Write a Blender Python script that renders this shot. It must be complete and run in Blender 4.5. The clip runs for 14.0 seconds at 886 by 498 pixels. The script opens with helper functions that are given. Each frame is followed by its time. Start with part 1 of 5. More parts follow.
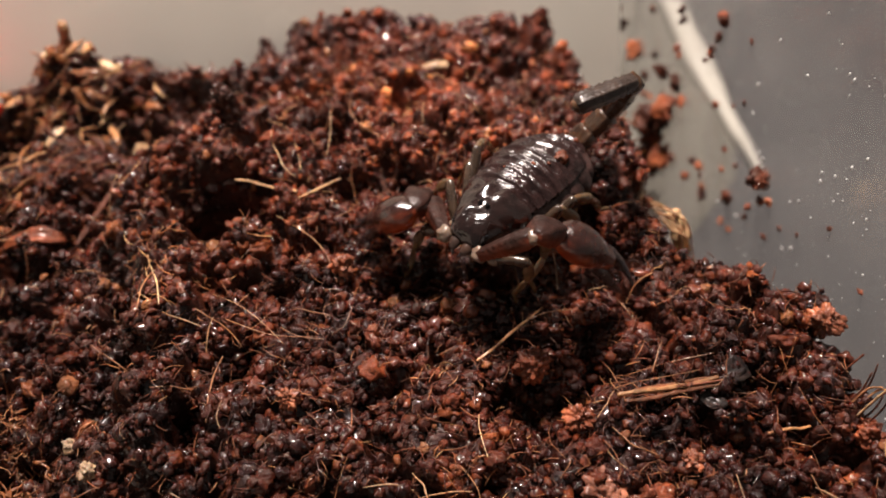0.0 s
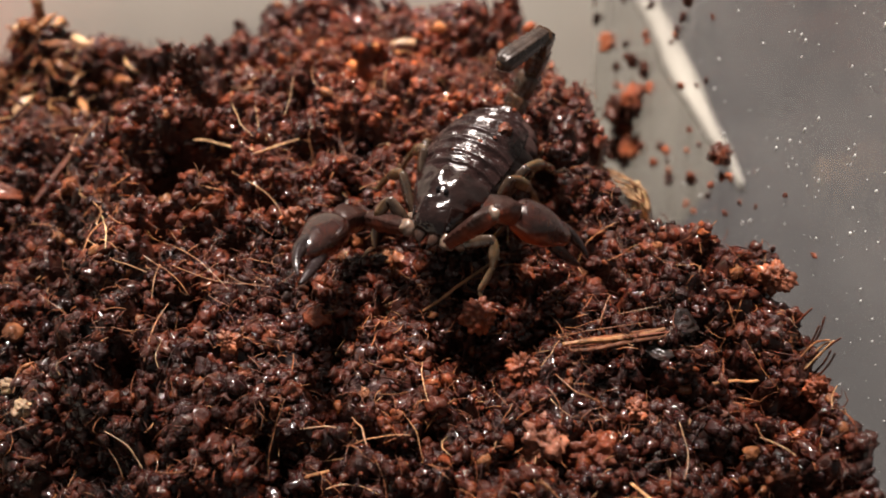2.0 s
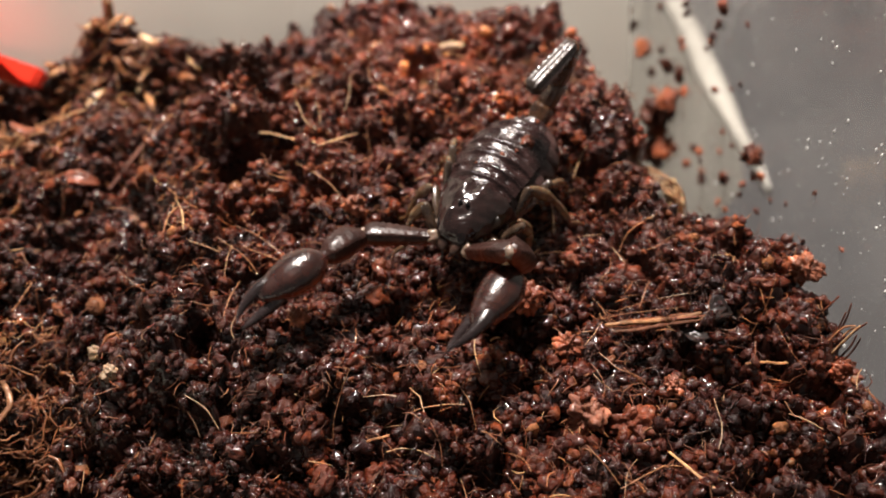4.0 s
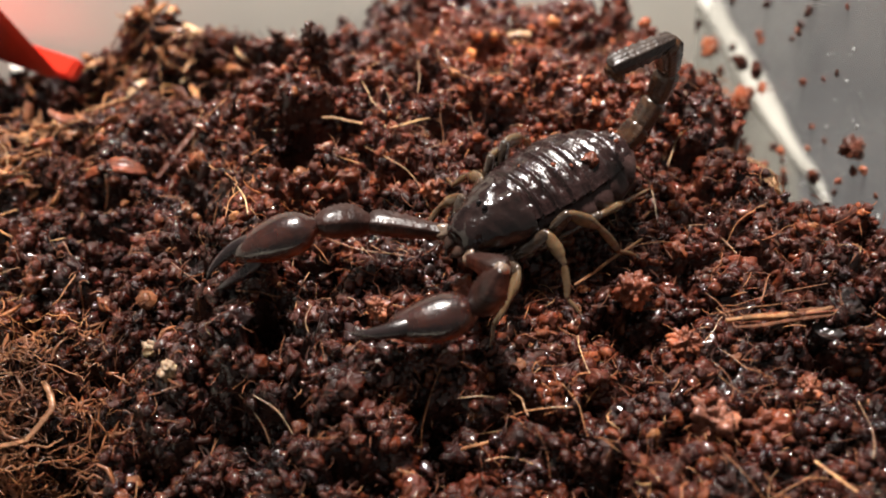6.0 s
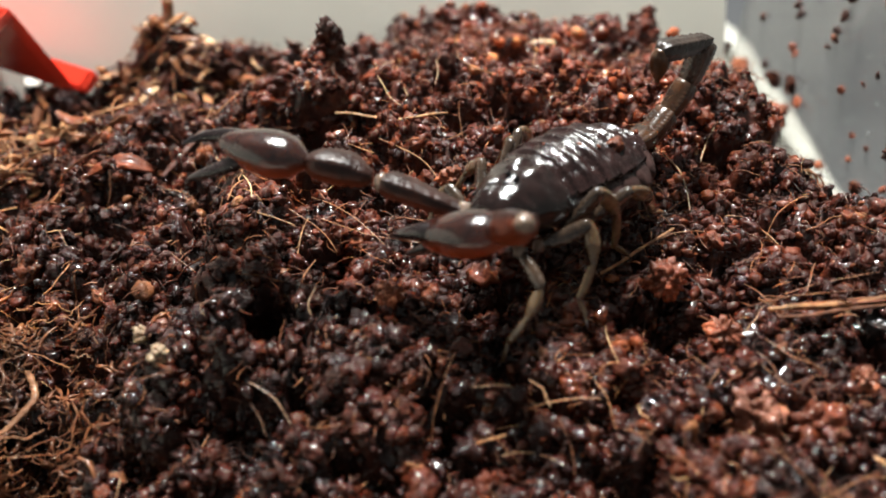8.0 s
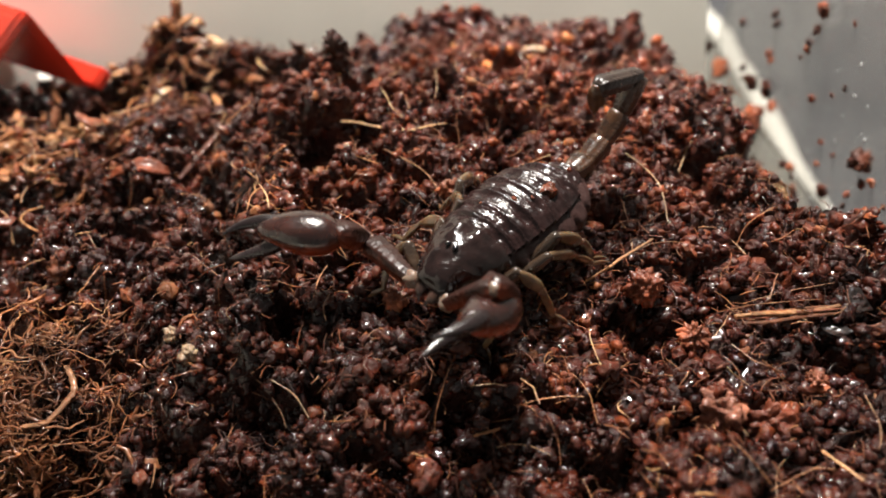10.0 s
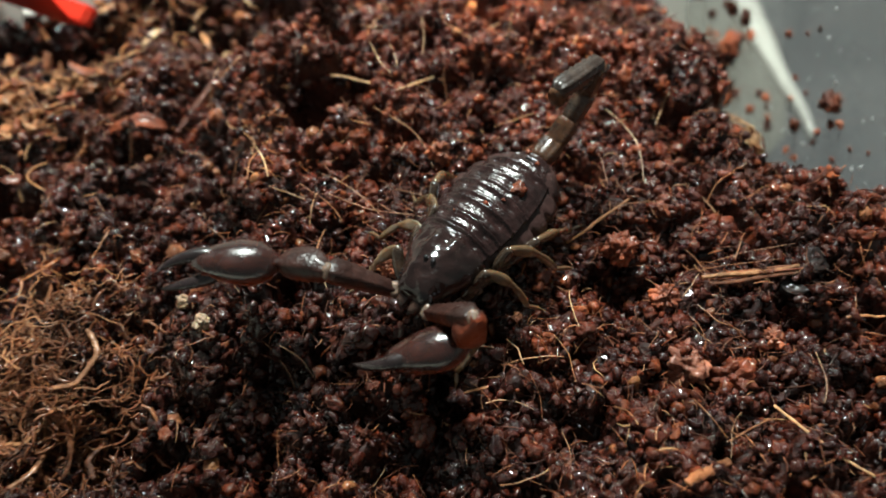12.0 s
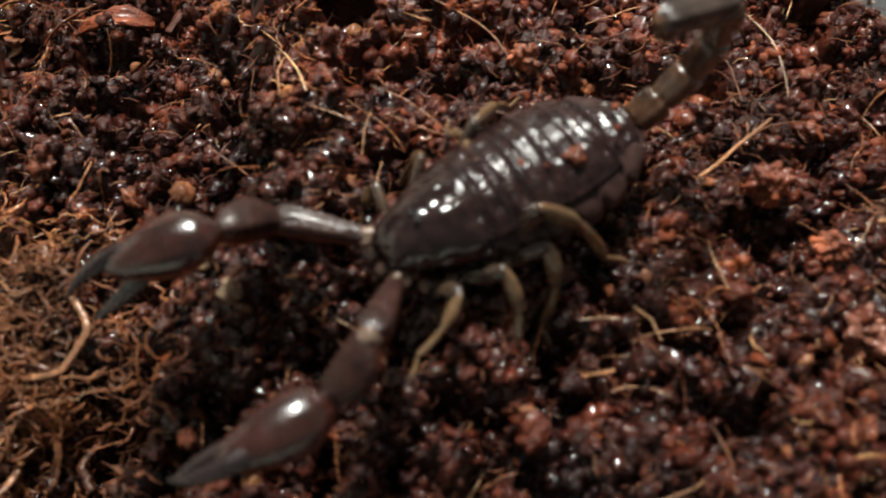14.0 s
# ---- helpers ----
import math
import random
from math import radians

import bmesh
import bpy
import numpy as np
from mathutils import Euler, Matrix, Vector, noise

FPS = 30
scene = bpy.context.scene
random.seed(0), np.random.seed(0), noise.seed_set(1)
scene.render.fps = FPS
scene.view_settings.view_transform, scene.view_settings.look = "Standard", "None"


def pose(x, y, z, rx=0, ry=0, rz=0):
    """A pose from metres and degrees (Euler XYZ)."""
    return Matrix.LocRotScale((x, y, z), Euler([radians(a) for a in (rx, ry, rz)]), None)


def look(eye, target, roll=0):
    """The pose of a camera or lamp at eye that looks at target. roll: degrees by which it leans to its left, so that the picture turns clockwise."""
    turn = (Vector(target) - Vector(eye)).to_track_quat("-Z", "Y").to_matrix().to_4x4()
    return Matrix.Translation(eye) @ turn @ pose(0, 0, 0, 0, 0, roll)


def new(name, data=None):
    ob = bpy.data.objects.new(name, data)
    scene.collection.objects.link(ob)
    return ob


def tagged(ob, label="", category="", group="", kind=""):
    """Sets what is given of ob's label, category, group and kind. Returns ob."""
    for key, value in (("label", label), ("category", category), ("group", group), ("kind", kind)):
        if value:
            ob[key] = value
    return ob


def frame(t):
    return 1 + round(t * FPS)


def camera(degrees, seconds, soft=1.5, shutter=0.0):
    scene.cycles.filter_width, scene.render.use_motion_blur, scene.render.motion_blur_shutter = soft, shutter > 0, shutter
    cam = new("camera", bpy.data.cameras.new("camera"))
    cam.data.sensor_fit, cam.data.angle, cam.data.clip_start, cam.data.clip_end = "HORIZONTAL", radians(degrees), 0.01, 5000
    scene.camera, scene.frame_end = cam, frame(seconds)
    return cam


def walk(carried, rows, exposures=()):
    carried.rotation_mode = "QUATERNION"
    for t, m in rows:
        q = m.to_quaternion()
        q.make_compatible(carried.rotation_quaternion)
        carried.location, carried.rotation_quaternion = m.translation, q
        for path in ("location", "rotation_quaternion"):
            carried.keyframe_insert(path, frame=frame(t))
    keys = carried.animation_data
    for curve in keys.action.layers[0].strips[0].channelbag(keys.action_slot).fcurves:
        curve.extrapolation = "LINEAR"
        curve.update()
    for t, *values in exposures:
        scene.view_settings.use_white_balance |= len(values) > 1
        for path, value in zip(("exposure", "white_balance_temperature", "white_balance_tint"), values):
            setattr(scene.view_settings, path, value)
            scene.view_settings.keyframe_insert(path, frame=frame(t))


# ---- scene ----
cam = camera(53.4, 14.0, 1.7, 0.5)
METRES, EYE, TILT, LEAN, TURN = 0.12, 0.080, -53.4, 0.0, 0.0
ROWS = [
    (0.0, 0.0060, 0.0008, 0.0042, 0.35, -0.18, -0.06),
    (0.5, 0.0187, -0.0129, -0.0066, 0.46, -0.22, 0.00),
    (1.0, 0.0311, -0.0148, -0.0257, 0.58, -0.30, 0.00),
    (1.5, 0.0309, -0.0016, -0.0448, 0.51, 0.68, -0.37),
    (2.0, 0.0526, 0.0054, -0.0732, 0.45, 2.48, -1.12),
    (2.5, 0.0605, -0.0300, -0.0915, 1.11, 2.91, -1.63),
    (3.0, 0.0437, -0.0556, -0.0931, 1.60, 2.56, -1.84),
    (5.5, -0.0172, -0.0226, -0.1177, 1.68, 4.36, -2.50),
    (6.0, -0.0535, 0.0313, -0.1359, 1.73, 5.33, -2.55),
    (6.5, -0.0511, 0.0736, -0.1706, 2.14, 7.12, -2.79),
    (7.0, -0.0405, 0.0905, -0.1909, 2.92, 9.06, -2.88),
    (7.5, -0.0412, 0.1146, -0.1944, 3.29, 9.73, -3.07),
    (8.0, -0.0448, 0.0917, -0.1969, 3.32, 9.99, -3.26),
    (10.5, -0.0565, -0.0450, -0.1484, 2.16, 5.72, -3.56),
    (11.0, -0.0440, -0.1181, -0.1223, 2.41, 3.14, -3.25),
    (11.5, -0.0562, -0.1195, -0.1145, 2.00, 0.88, -3.09),
    (12.0, -0.0630, -0.0410, -0.0901, 1.32, -1.02, -2.62),
    (12.5, -0.0911, 0.0473, -0.0792, -0.57, -3.24, -2.19),
    (13.0, -0.1160, 0.1008, -0.0706, -1.32, -5.17, -2.16),
    (13.5, -0.1307, 0.1341, -0.0645, -1.21, -6.40, -2.12),
    (14.0, -0.1661, 0.1454, -0.0765, -1.68, -6.94, -2.30),
]
EXPOSURES = [(0.0, -0.14, 6580, 16), (3.0, 0.0, 6420, 13), (6.0, 0.14, 6120, 8), (8.0, 0.28, 5720, 0), (10.5, 0.08, 6150, 7), (11.3, -0.03, 6100, 5), (12.0, -0.08, 5500, -9), (13.3, -0.2, 5500, -11), (14.0, -0.18, 5900, 0)]
walk(cam, [(t, pose(0, 0, EYE, TILT, LEAN, TURN) @ pose(METRES * x, METRES * y, METRES * z, 90 + pitch, roll, yaw)) for t, x, y, z, yaw, pitch, roll in ROWS], EXPOSURES)
cam.data.dof.use_dof = True
cam.data.dof.focus_distance = 0.087
cam.data.dof.aperture_fstop = 22.0

# ---- light: a warm room lamp over the box, and the dim room round it ----
world = bpy.data.worlds.new("room_light")
scene.world = world
world.use_nodes = True
world.node_tree.nodes["Background"].inputs[0].default_value = (0.62, 0.55, 0.5, 1)
world.node_tree.nodes["Background"].inputs[1].default_value = 0.25


def lamp(name, eye, target, size, watts, colour):
    data = bpy.data.lights.new(name, "AREA")
    data.shape, data.size, data.energy, data.color = "DISK", size, watts, colour
    ob = new(name, data)
    ob.matrix_world = look(eye, target)
    return ob


lamp("ceiling_lamp", (-0.040, 0.212, 0.300), (0, 0.05, 0), 0.06, 4.0, (1.0, 0.90, 0.80))

# ---- materials ----
MM = 0.001


def rgb(c):
    return (*c, 1.0)


def material(name, build):
    m = bpy.data.materials.new(name)
    m.use_nodes = True
    tree = m.node_tree
    build(tree, tree.nodes["Principled BSDF"])
    return m


def node(tree, kind, **values):
    n = tree.nodes.new(kind)
    for k, v in values.items():
        n.inputs[1 if k == "Vector_001" else k].default_value = v
    return n


def coords(tree):
    c = tree.nodes.new("ShaderNodeTexCoord")
    return c.outputs["Object"]


def noise_tex(tree, scale, detail=3.0, rough=0.55):
    n = node(tree, "ShaderNodeTexNoise", Scale=scale, Detail=detail, Roughness=rough)
    tree.links.new(coords(tree), n.inputs["Vector"])
    return n.outputs["Fac"]


def ramp(tree, fac, stops):
    r = tree.nodes.new("ShaderNodeValToRGB")
    el = r.color_ramp.elements
    el[0].position, el[0].color = stops[0][0], rgb(stops[0][1])
    el[1].position, el[1].color = stops[-1][0], rgb(stops[-1][1])
    for p, c in stops[1:-1]:
        e = el.new(p)
        e.color = rgb(c)
    tree.links.new(fac, r.inputs["Fac"])
    return r.outputs["Color"]


def mixed(tree, a, b, fac, how="MIX"):
    m = tree.nodes.new("ShaderNodeMix")
    m.data_type, m.blend_type = "RGBA", how
    if isinstance(fac, float):
        m.inputs[0].default_value = fac
    else:
        tree.links.new(fac, m.inputs[0])
    for i, v in ((6, a), (7, b)):
        if isinstance(v, tuple):
            m.inputs[i].default_value = rgb(v)
        else:
            tree.links.new(v, m.inputs[i])
    return m.outputs[2]


def spread(tree, fac, low, high):
    m = node(tree, "ShaderNodeMapRange")
    m.inputs["From Min"].default_value, m.inputs["From Max"].default_value = 0.3, 0.7
    m.inputs["To Min"].default_value, m.inputs["To Max"].default_value = low, high
    tree.links.new(fac, m.inputs["Value"])
    return m.outputs["Result"]


def bump(tree, bsdf, fac, depth, strength=1.0):
    b = node(tree, "ShaderNodeBump", Distance=depth, Strength=strength)
    tree.links.new(fac, b.inputs["Height"])
    tree.links.new(b.outputs["Normal"], bsdf.inputs["Normal"])


def soil_look(stops, wet=(0.22, 0.6), by_object=False, damp_and_falloff=False, by_grain=False):
    def build(tree, bsdf):
        if by_grain:
            rnd = spread(tree, noise_tex(tree, 420, 2), 0.0, 1.0)
        elif by_object:
            rnd = tree.nodes.new("ShaderNodeObjectInfo").outputs["Random"]
        else:
            rnd = tree.nodes.new("ShaderNodeNewGeometry").outputs["Random Per Island"]
        own = ramp(tree, rnd, stops)
        tone = ramp(tree, noise_tex(tree, 1100, 4), [(0.3, (0.5, 0.46, 0.44)), (0.7, (1.3, 1.22, 1.18))])
        patch = ramp(tree, noise_tex(tree, 150, 3), [(0.36, (0.55, 0.54, 0.56)), (0.5, (0.9, 0.88, 0.88)), (0.66, (1.4, 1.32, 1.22))])
        zone = ramp(tree, noise_tex(tree, 42, 2), [(0.38, (0.66, 0.63, 0.66)), (0.52, (1.0, 0.98, 0.97)), (0.64, (1.35, 1.4, 1.3))])
        colour = mixed(tree, mixed(tree, mixed(tree, own, tone, 1.0, "MULTIPLY"), patch, 1.0, "MULTIPLY"), zone, 1.0, "MULTIPLY")
        if damp_and_falloff:
            # Light falloff, with some wetness, put into the colour: bright back, darker outwards
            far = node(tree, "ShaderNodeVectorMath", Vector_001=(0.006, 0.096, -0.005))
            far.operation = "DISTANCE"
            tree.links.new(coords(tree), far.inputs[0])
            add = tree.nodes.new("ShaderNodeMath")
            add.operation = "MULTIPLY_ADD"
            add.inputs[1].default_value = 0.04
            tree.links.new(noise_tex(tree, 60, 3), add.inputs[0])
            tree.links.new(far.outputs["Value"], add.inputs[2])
            # damp holds the painted brightness: 1.9 near the back, about 0.5 far out
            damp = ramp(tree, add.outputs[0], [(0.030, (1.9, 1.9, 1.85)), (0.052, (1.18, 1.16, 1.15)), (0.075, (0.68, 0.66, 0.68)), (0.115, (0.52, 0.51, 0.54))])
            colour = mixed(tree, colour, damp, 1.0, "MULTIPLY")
        tree.links.new(colour, bsdf.inputs["Base Color"])
        tree.links.new(spread(tree, noise_tex(tree, 900, 2), *wet), bsdf.inputs["Roughness"])
        bump(tree, bsdf, noise_tex(tree, 2500, 4, 0.64), 0.00026, 1.0)
        bsdf.inputs["Subsurface Weight"].default_value = 0.15
        bsdf.inputs["Subsurface Scale"].default_value = 0.0005
        bsdf.inputs["Subsurface Radius"].default_value = (1.0, 0.3, 0.12)
        bsdf.inputs["Coat Weight"].default_value = 0.3 if by_object else 0.55
        bsdf.inputs["Coat Roughness"].default_value = 0.2 if by_object else 0.06
        bsdf.inputs["Specular IOR Level"].default_value = 0.22
    return build


COIR = [(0.0, (0.034, 0.0086, 0.0054)), (0.3, (0.058, 0.0132, 0.0068)), (0.65, (0.094, 0.0212, 0.0090)), (0.9, (0.152, 0.036, 0.0128)),
        (0.985, (0.24, 0.070, 0.024)), (1.0, (0.36, 0.17, 0.07))]
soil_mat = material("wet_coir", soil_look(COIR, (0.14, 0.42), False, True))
# Bed colour set darker than the crumbs: shade of the gaps put in
under_mat = material("wet_coir_gap_shade", soil_look([(0.0, (0.020, 0.0065, 0.0048)), (0.5, (0.052, 0.014, 0.0075)), (1.0, (0.11, 0.029, 0.012))], (0.2, 0.5), False, True, True))
thread_mat = material("coir_threads", soil_look([(0.0, (0.03, 0.010, 0.006)), (0.6, (0.12, 0.038, 0.016)), (0.92, (0.3, 0.12, 0.05)), (1.0, (0.5, 0.3, 0.15))], (0.35, 0.6)))
clump_mat = material("red_coir_clump", soil_look([(0.0, (0.17, 0.045, 0.02)), (0.5, (0.26, 0.075, 0.032)), (1.0, (0.32, 0.12, 0.06))], (0.25, 0.6), True))
pale_mat = material("pale_coir_chip", soil_look([(0.0, (0.36, 0.18, 0.08)), (0.5, (0.50, 0.32, 0.165)), (1.0, (0.58, 0.43, 0.27))], (0.3, 0.6), True))
fibre_mat = material("coir_fibre", soil_look([(0.0, (0.20, 0.082, 0.036)), (0.6, (0.33, 0.165, 0.078)), (1.0, (0.48, 0.33, 0.19))], (0.3, 0.55), True))


def plastic_look(base):
    def build(tree, bsdf):
        tone = ramp(tree, noise_tex(tree, 18, 3), [(0.3, tuple(0.78 * c for c in base)), (0.7, base)])
        tree.links.new(tone, bsdf.inputs["Base Color"])
        tree.links.new(spread(tree, noise_tex(tree, 60, 3), 0.12, 0.3), bsdf.inputs["Roughness"])
        bump(tree, bsdf, noise_tex(tree, 1500, 3), 0.00008, 0.5)
    return build


def milky_look(tree, bsdf):
    """Milky plastic that lets light through."""
    plastic_look((0.92, 0.89, 0.81))(tree, bsdf)
    glow = node(tree, "ShaderNodeBsdfTranslucent", Color=(0.9, 0.87, 0.77, 1))
    mix = node(tree, "ShaderNodeMixShader", Fac=0.30)
    tree.links.new(bsdf.outputs[0], mix.inputs[1])
    tree.links.new(glow.outputs[0], mix.inputs[2])
    tree.links.new(mix.outputs[0], tree.nodes["Material Output"].inputs["Surface"])


cream_mat = material("milky_plastic", milky_look)
table_mat = material("grey_table", plastic_look((0.10, 0.10, 0.105)))
sheet_mat = material("cream_fill", plastic_look((0.185, 0.175, 0.152)))
edge_mat = material("white_edge", plastic_look((0.75, 0.72, 0.65)))


def clear_look(tree, bsdf):
    """Clear plastic with a thin haze of dust and damp."""
    out = tree.nodes["Material Output"]
    clear = node(tree, "ShaderNodeBsdfTransparent", Color=(0.93, 0.93, 0.92, 1))
    gloss = node(tree, "ShaderNodeBsdfGlossy", Roughness=0.12)
    haze = node(tree, "ShaderNodeBsdfDiffuse", Color=(0.6, 0.6, 0.58, 1))
    mix1, mix2 = tree.nodes.new("ShaderNodeMixShader"), tree.nodes.new("ShaderNodeMixShader")
    rim = node(tree, "ShaderNodeLayerWeight", Blend=0.25)
    sheen = node(tree, "ShaderNodeMapRange")
    sheen.inputs["To Min"].default_value, sheen.inputs["To Max"].default_value = 0.02, 0.4
    tree.links.new(rim.outputs["Facing"], sheen.inputs["Value"])
    tree.links.new(sheen.outputs[0], mix1.inputs[0])
    tree.links.new(clear.outputs[0], mix1.inputs[1])
    tree.links.new(gloss.outputs[0], mix1.inputs[2])
    tree.links.new(spread(tree, noise_tex(tree, 70, 4), 0.05, 0.17), mix2.inputs[0])
    tree.links.new(mix1.outputs[0], mix2.inputs[1])
    tree.links.new(haze.outputs[0], mix2.inputs[2])
    tree.links.new(mix2.outputs[0], out.inputs["Surface"])


clear_mat = material("clear_plastic", clear_look)
red_mat = material("red_plastic", plastic_look((0.8, 0.06, 0.03)))


# ---- mesh helpers ----
def mesh_of(name, verts, tris, mat, smooth=True):
    verts, tris = np.asarray(verts, np.float32), np.asarray(tris, np.int32)
    k = tris.shape[1]
    me = bpy.data.meshes.new(name)
    me.vertices.add(len(verts))
    me.vertices.foreach_set("co", verts.ravel())
    me.loops.add(tris.size)
    me.loops.foreach_set("vertex_index", tris.ravel())
    me.polygons.add(len(tris))
    me.polygons.foreach_set("loop_start", np.arange(0, tris.size, k, dtype=np.int32))
    me.polygons.foreach_set("use_smooth", np.full(len(tris), smooth))
    me.update(calc_edges=True)
    me.validate()
    if mat:
        me.materials.append(mat)
    return me


def part(name, me, parent=None, label=""):
    ob = new(name, me)
    ob.parent = parent
    if label:
        tagged(ob, label)
    return ob


def box_mesh(name, lo, hi, mat, bevel=0.0):
    bm = bmesh.new()
    bmesh.ops.create_cube(bm, size=1.0)
    for v in bm.verts:
        v.co = Vector([lo[i] + (v.co[i] + 0.5) * (hi[i] - lo[i]) for i in range(3)])
    if bevel:
        bmesh.ops.bevel(bm, geom=bm.edges[:], offset=bevel, segments=2, affect="EDGES", profile=0.6)
    me = bpy.data.meshes.new(name)
    bm.to_mesh(me)
    bm.free()
    me.materials.append(mat)
    return me


RNG = np.random.default_rng(7)
LATTICE = RNG.random((64, 64))


def value_noise(x, y):
    xi, yi = np.floor(x).astype(int), np.floor(y).astype(int)
    fx, fy = x - xi, y - yi
    fx, fy = fx * fx * (3 - 2 * fx), fy * fy * (3 - 2 * fy)
    g = lambda a, b: LATTICE[a % 64, b % 64]
    return (g(xi, yi) * (1 - fx) + g(xi + 1, yi) * fx) * (1 - fy) + (g(xi, yi + 1) * (1 - fx) + g(xi + 1, yi + 1) * fx) * fy - 0.5


def ease(a, b, x):
    s = np.clip((x - a) / (b - a), 0, 1)
    return s * s * (3 - 2 * s)


# the box is turned a little: its right wall runs along x = 42.5 - 0.2 (y - 75), in millimetres
def wall_gap(x, y):
    return (42.5 - 0.2 * (y - 75) - x) / 1.02


EDGE_Y = [-20.0, 29.0, 43.0, 46.0, 52.0, 55.0, 57.5, 61.0, 70.0, 80.0, 90.0, 100.0, 130.0]
EDGE_X = [48.0, 45.0, 43.0, 40.5, 40.5, 36.5, 30.5, 26.0, 24.2, 23.6, 21.5, 19.5, 14.0]


def clods(x, y, cell, seed):
    """Round tops of clods, 1 at a top and 0 in the cracks between them."""
    near = np.full(np.shape(x), 9.0)
    xi, yi = np.floor(x / cell).astype(int), np.floor(y / cell).astype(int)
    for i in (-1, 0, 1):
        for j in (-1, 0, 1):
            a, b = xi + i, yi + j
            px = (a + LATTICE[(a + seed) % 64, (b * 3 + 5) % 64]) * cell
            py = (b + LATTICE[(a * 5 + 11) % 64, (b + seed) % 64]) * cell
            size = 0.38 + 0.5 * LATTICE[(a + 7) % 64, (b + 29 + seed) % 64]
            near = np.minimum(near, np.hypot(x - px, y - py) / (cell * size))
    return np.sqrt(np.clip(1 - near * near, 0, 1))


def hole(x, y):
    """1 inside the burrow, 0 outside."""
    return np.exp(-(((x + 27.0) / 4.9) ** 2 + ((y - 67.2) / 4.0) ** 2) ** 2)


def soil_height(x, y):
    """Height of the soil's surface in millimetres: a heap with a steep right side, a hollow at the back and two small holes."""
    h = -7.0 * ease(-26, -47, x) - 4.0 * ease(-50, -66, x) - 9.0 * ease(72, 100, y) - 5.0 * ease(36, 20, y) * ease(16, -4, x)
    h = h - 6.0 * np.exp(-((x + 38) / 12) ** 2 - ((y - 88) / 7) ** 2) - 6.0 * np.exp(-((x + 70) / 9) ** 2 - ((y - 92) / 9) ** 2)
    h = h + 5.0 * np.exp(-((x + 27) / 4.5) ** 2 - ((y - 79) / 3.5) ** 2) + 9.0 * np.exp(-((x + 59) / 13) ** 2 - ((y - 101) / 6) ** 2)
    h = h + 2.8 * value_noise(x / 13 + 3.1, y / 13 + 8.2) + 1.6 * value_noise(x / 5.5 + 20, y / 5.5) + 0.9 * value_noise(x / 1.3 + 7, y / 1.3 + 31)
    wx, wy = x + 1.6 * value_noise(x / 2.6 + 50, y / 2.6), y + 1.6 * value_noise(x / 2.6, y / 2.6 + 17)
    h = h + 4.6 * clods(wx, wy, 5.0, 3) + 2.0 * clods(wx + 31, wy + 9, 2.1, 17) - 3.4
    h = h - 22.0 * hole(x, y)
    h = h - 5.0 * np.exp(-((x + 46.3) / 3.0) ** 2 - ((y - 72.4) / 2.6) ** 2) - 3.5 * np.exp(-((x + 46) / 4) ** 2 - ((y - 55) / 3) ** 2)
    pit = np.clip(-value_noise(x / 4.2 + 5, y / 4.2 + 77) - 0.10, 0, 1) / 0.4
    h = h - 6.0 * pit * (0.35 + 0.65 * ease(4, -22, x))
    path = np.exp(-(((x - 1) / 25) ** 2 + ((y - 45) / 25) ** 2) ** 2)
    h = h - 0.8 * path * np.maximum(h - 0.2, 0)
    h = h - ease(98, 110, y) * (2.6 + 8.2 * np.exp(-((x + 33) / 9) ** 2))
    edge = np.interp(y, EDGE_Y, EDGE_X) + 2.5 * value_noise(y / 4 + 9, x * 0 + 3.3)
    return h - 50.0 * ease(edge - 1.0, edge + 5.0, x) - 10.0 * ease(112, 122, y)


# ---- soil: base sheet and loose crumbs ----
soil = tagged(new("soil"), "damp red-brown coir soil heaped in the plastic box", "soil", kind="structure")


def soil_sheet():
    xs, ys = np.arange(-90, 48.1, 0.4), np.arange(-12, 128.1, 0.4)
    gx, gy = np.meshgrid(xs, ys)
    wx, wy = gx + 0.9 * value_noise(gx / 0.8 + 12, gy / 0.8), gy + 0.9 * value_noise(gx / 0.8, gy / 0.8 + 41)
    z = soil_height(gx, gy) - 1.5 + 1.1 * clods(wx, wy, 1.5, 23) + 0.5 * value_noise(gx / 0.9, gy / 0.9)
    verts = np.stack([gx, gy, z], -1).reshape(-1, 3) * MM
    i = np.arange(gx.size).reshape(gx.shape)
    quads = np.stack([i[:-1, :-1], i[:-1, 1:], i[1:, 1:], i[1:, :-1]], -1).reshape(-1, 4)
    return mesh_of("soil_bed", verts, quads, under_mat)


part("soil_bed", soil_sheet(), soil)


def ico(level):
    bm = bmesh.new()
    bmesh.ops.create_icosphere(bm, subdivisions=level, radius=1.0)
    v = np.array([v.co[:] for v in bm.verts])
    f = np.array([[w.index for w in face.verts] for face in bm.faces])
    bm.free()
    return v, f


def lumpy(level, seed, amount=0.35):
    v, f = ico(level)
    out = []
    for p in v:
        q = Vector(p) * 1.3 + Vector((seed * 7.3, seed * 3.1, 0))
        out.append(p * (1 + amount * noise.noise(q) + 0.6 * amount * noise.noise(q * 2.3)))
    return np.array(out), f


def ragged(level, seed):
    """A crumb: a few grains stuck together, with hollows between them."""
    v, f = ico(level)
    out = []
    for p in v:
        q = Vector(p) * 0.95 + Vector((seed * 7.3, seed * 3.1, seed * 1.7))
        near = noise.voronoi(q * (1.3 if level < 3 else 2.2))[0]
        r = 0.80 + 0.62 * (0.5 - near[0]) + 0.40 * noise.noise(q * 1.3) + 0.14 * noise.noise(q * 4.1)
        out.append(p * max(0.4, r))
    return np.array(out), f


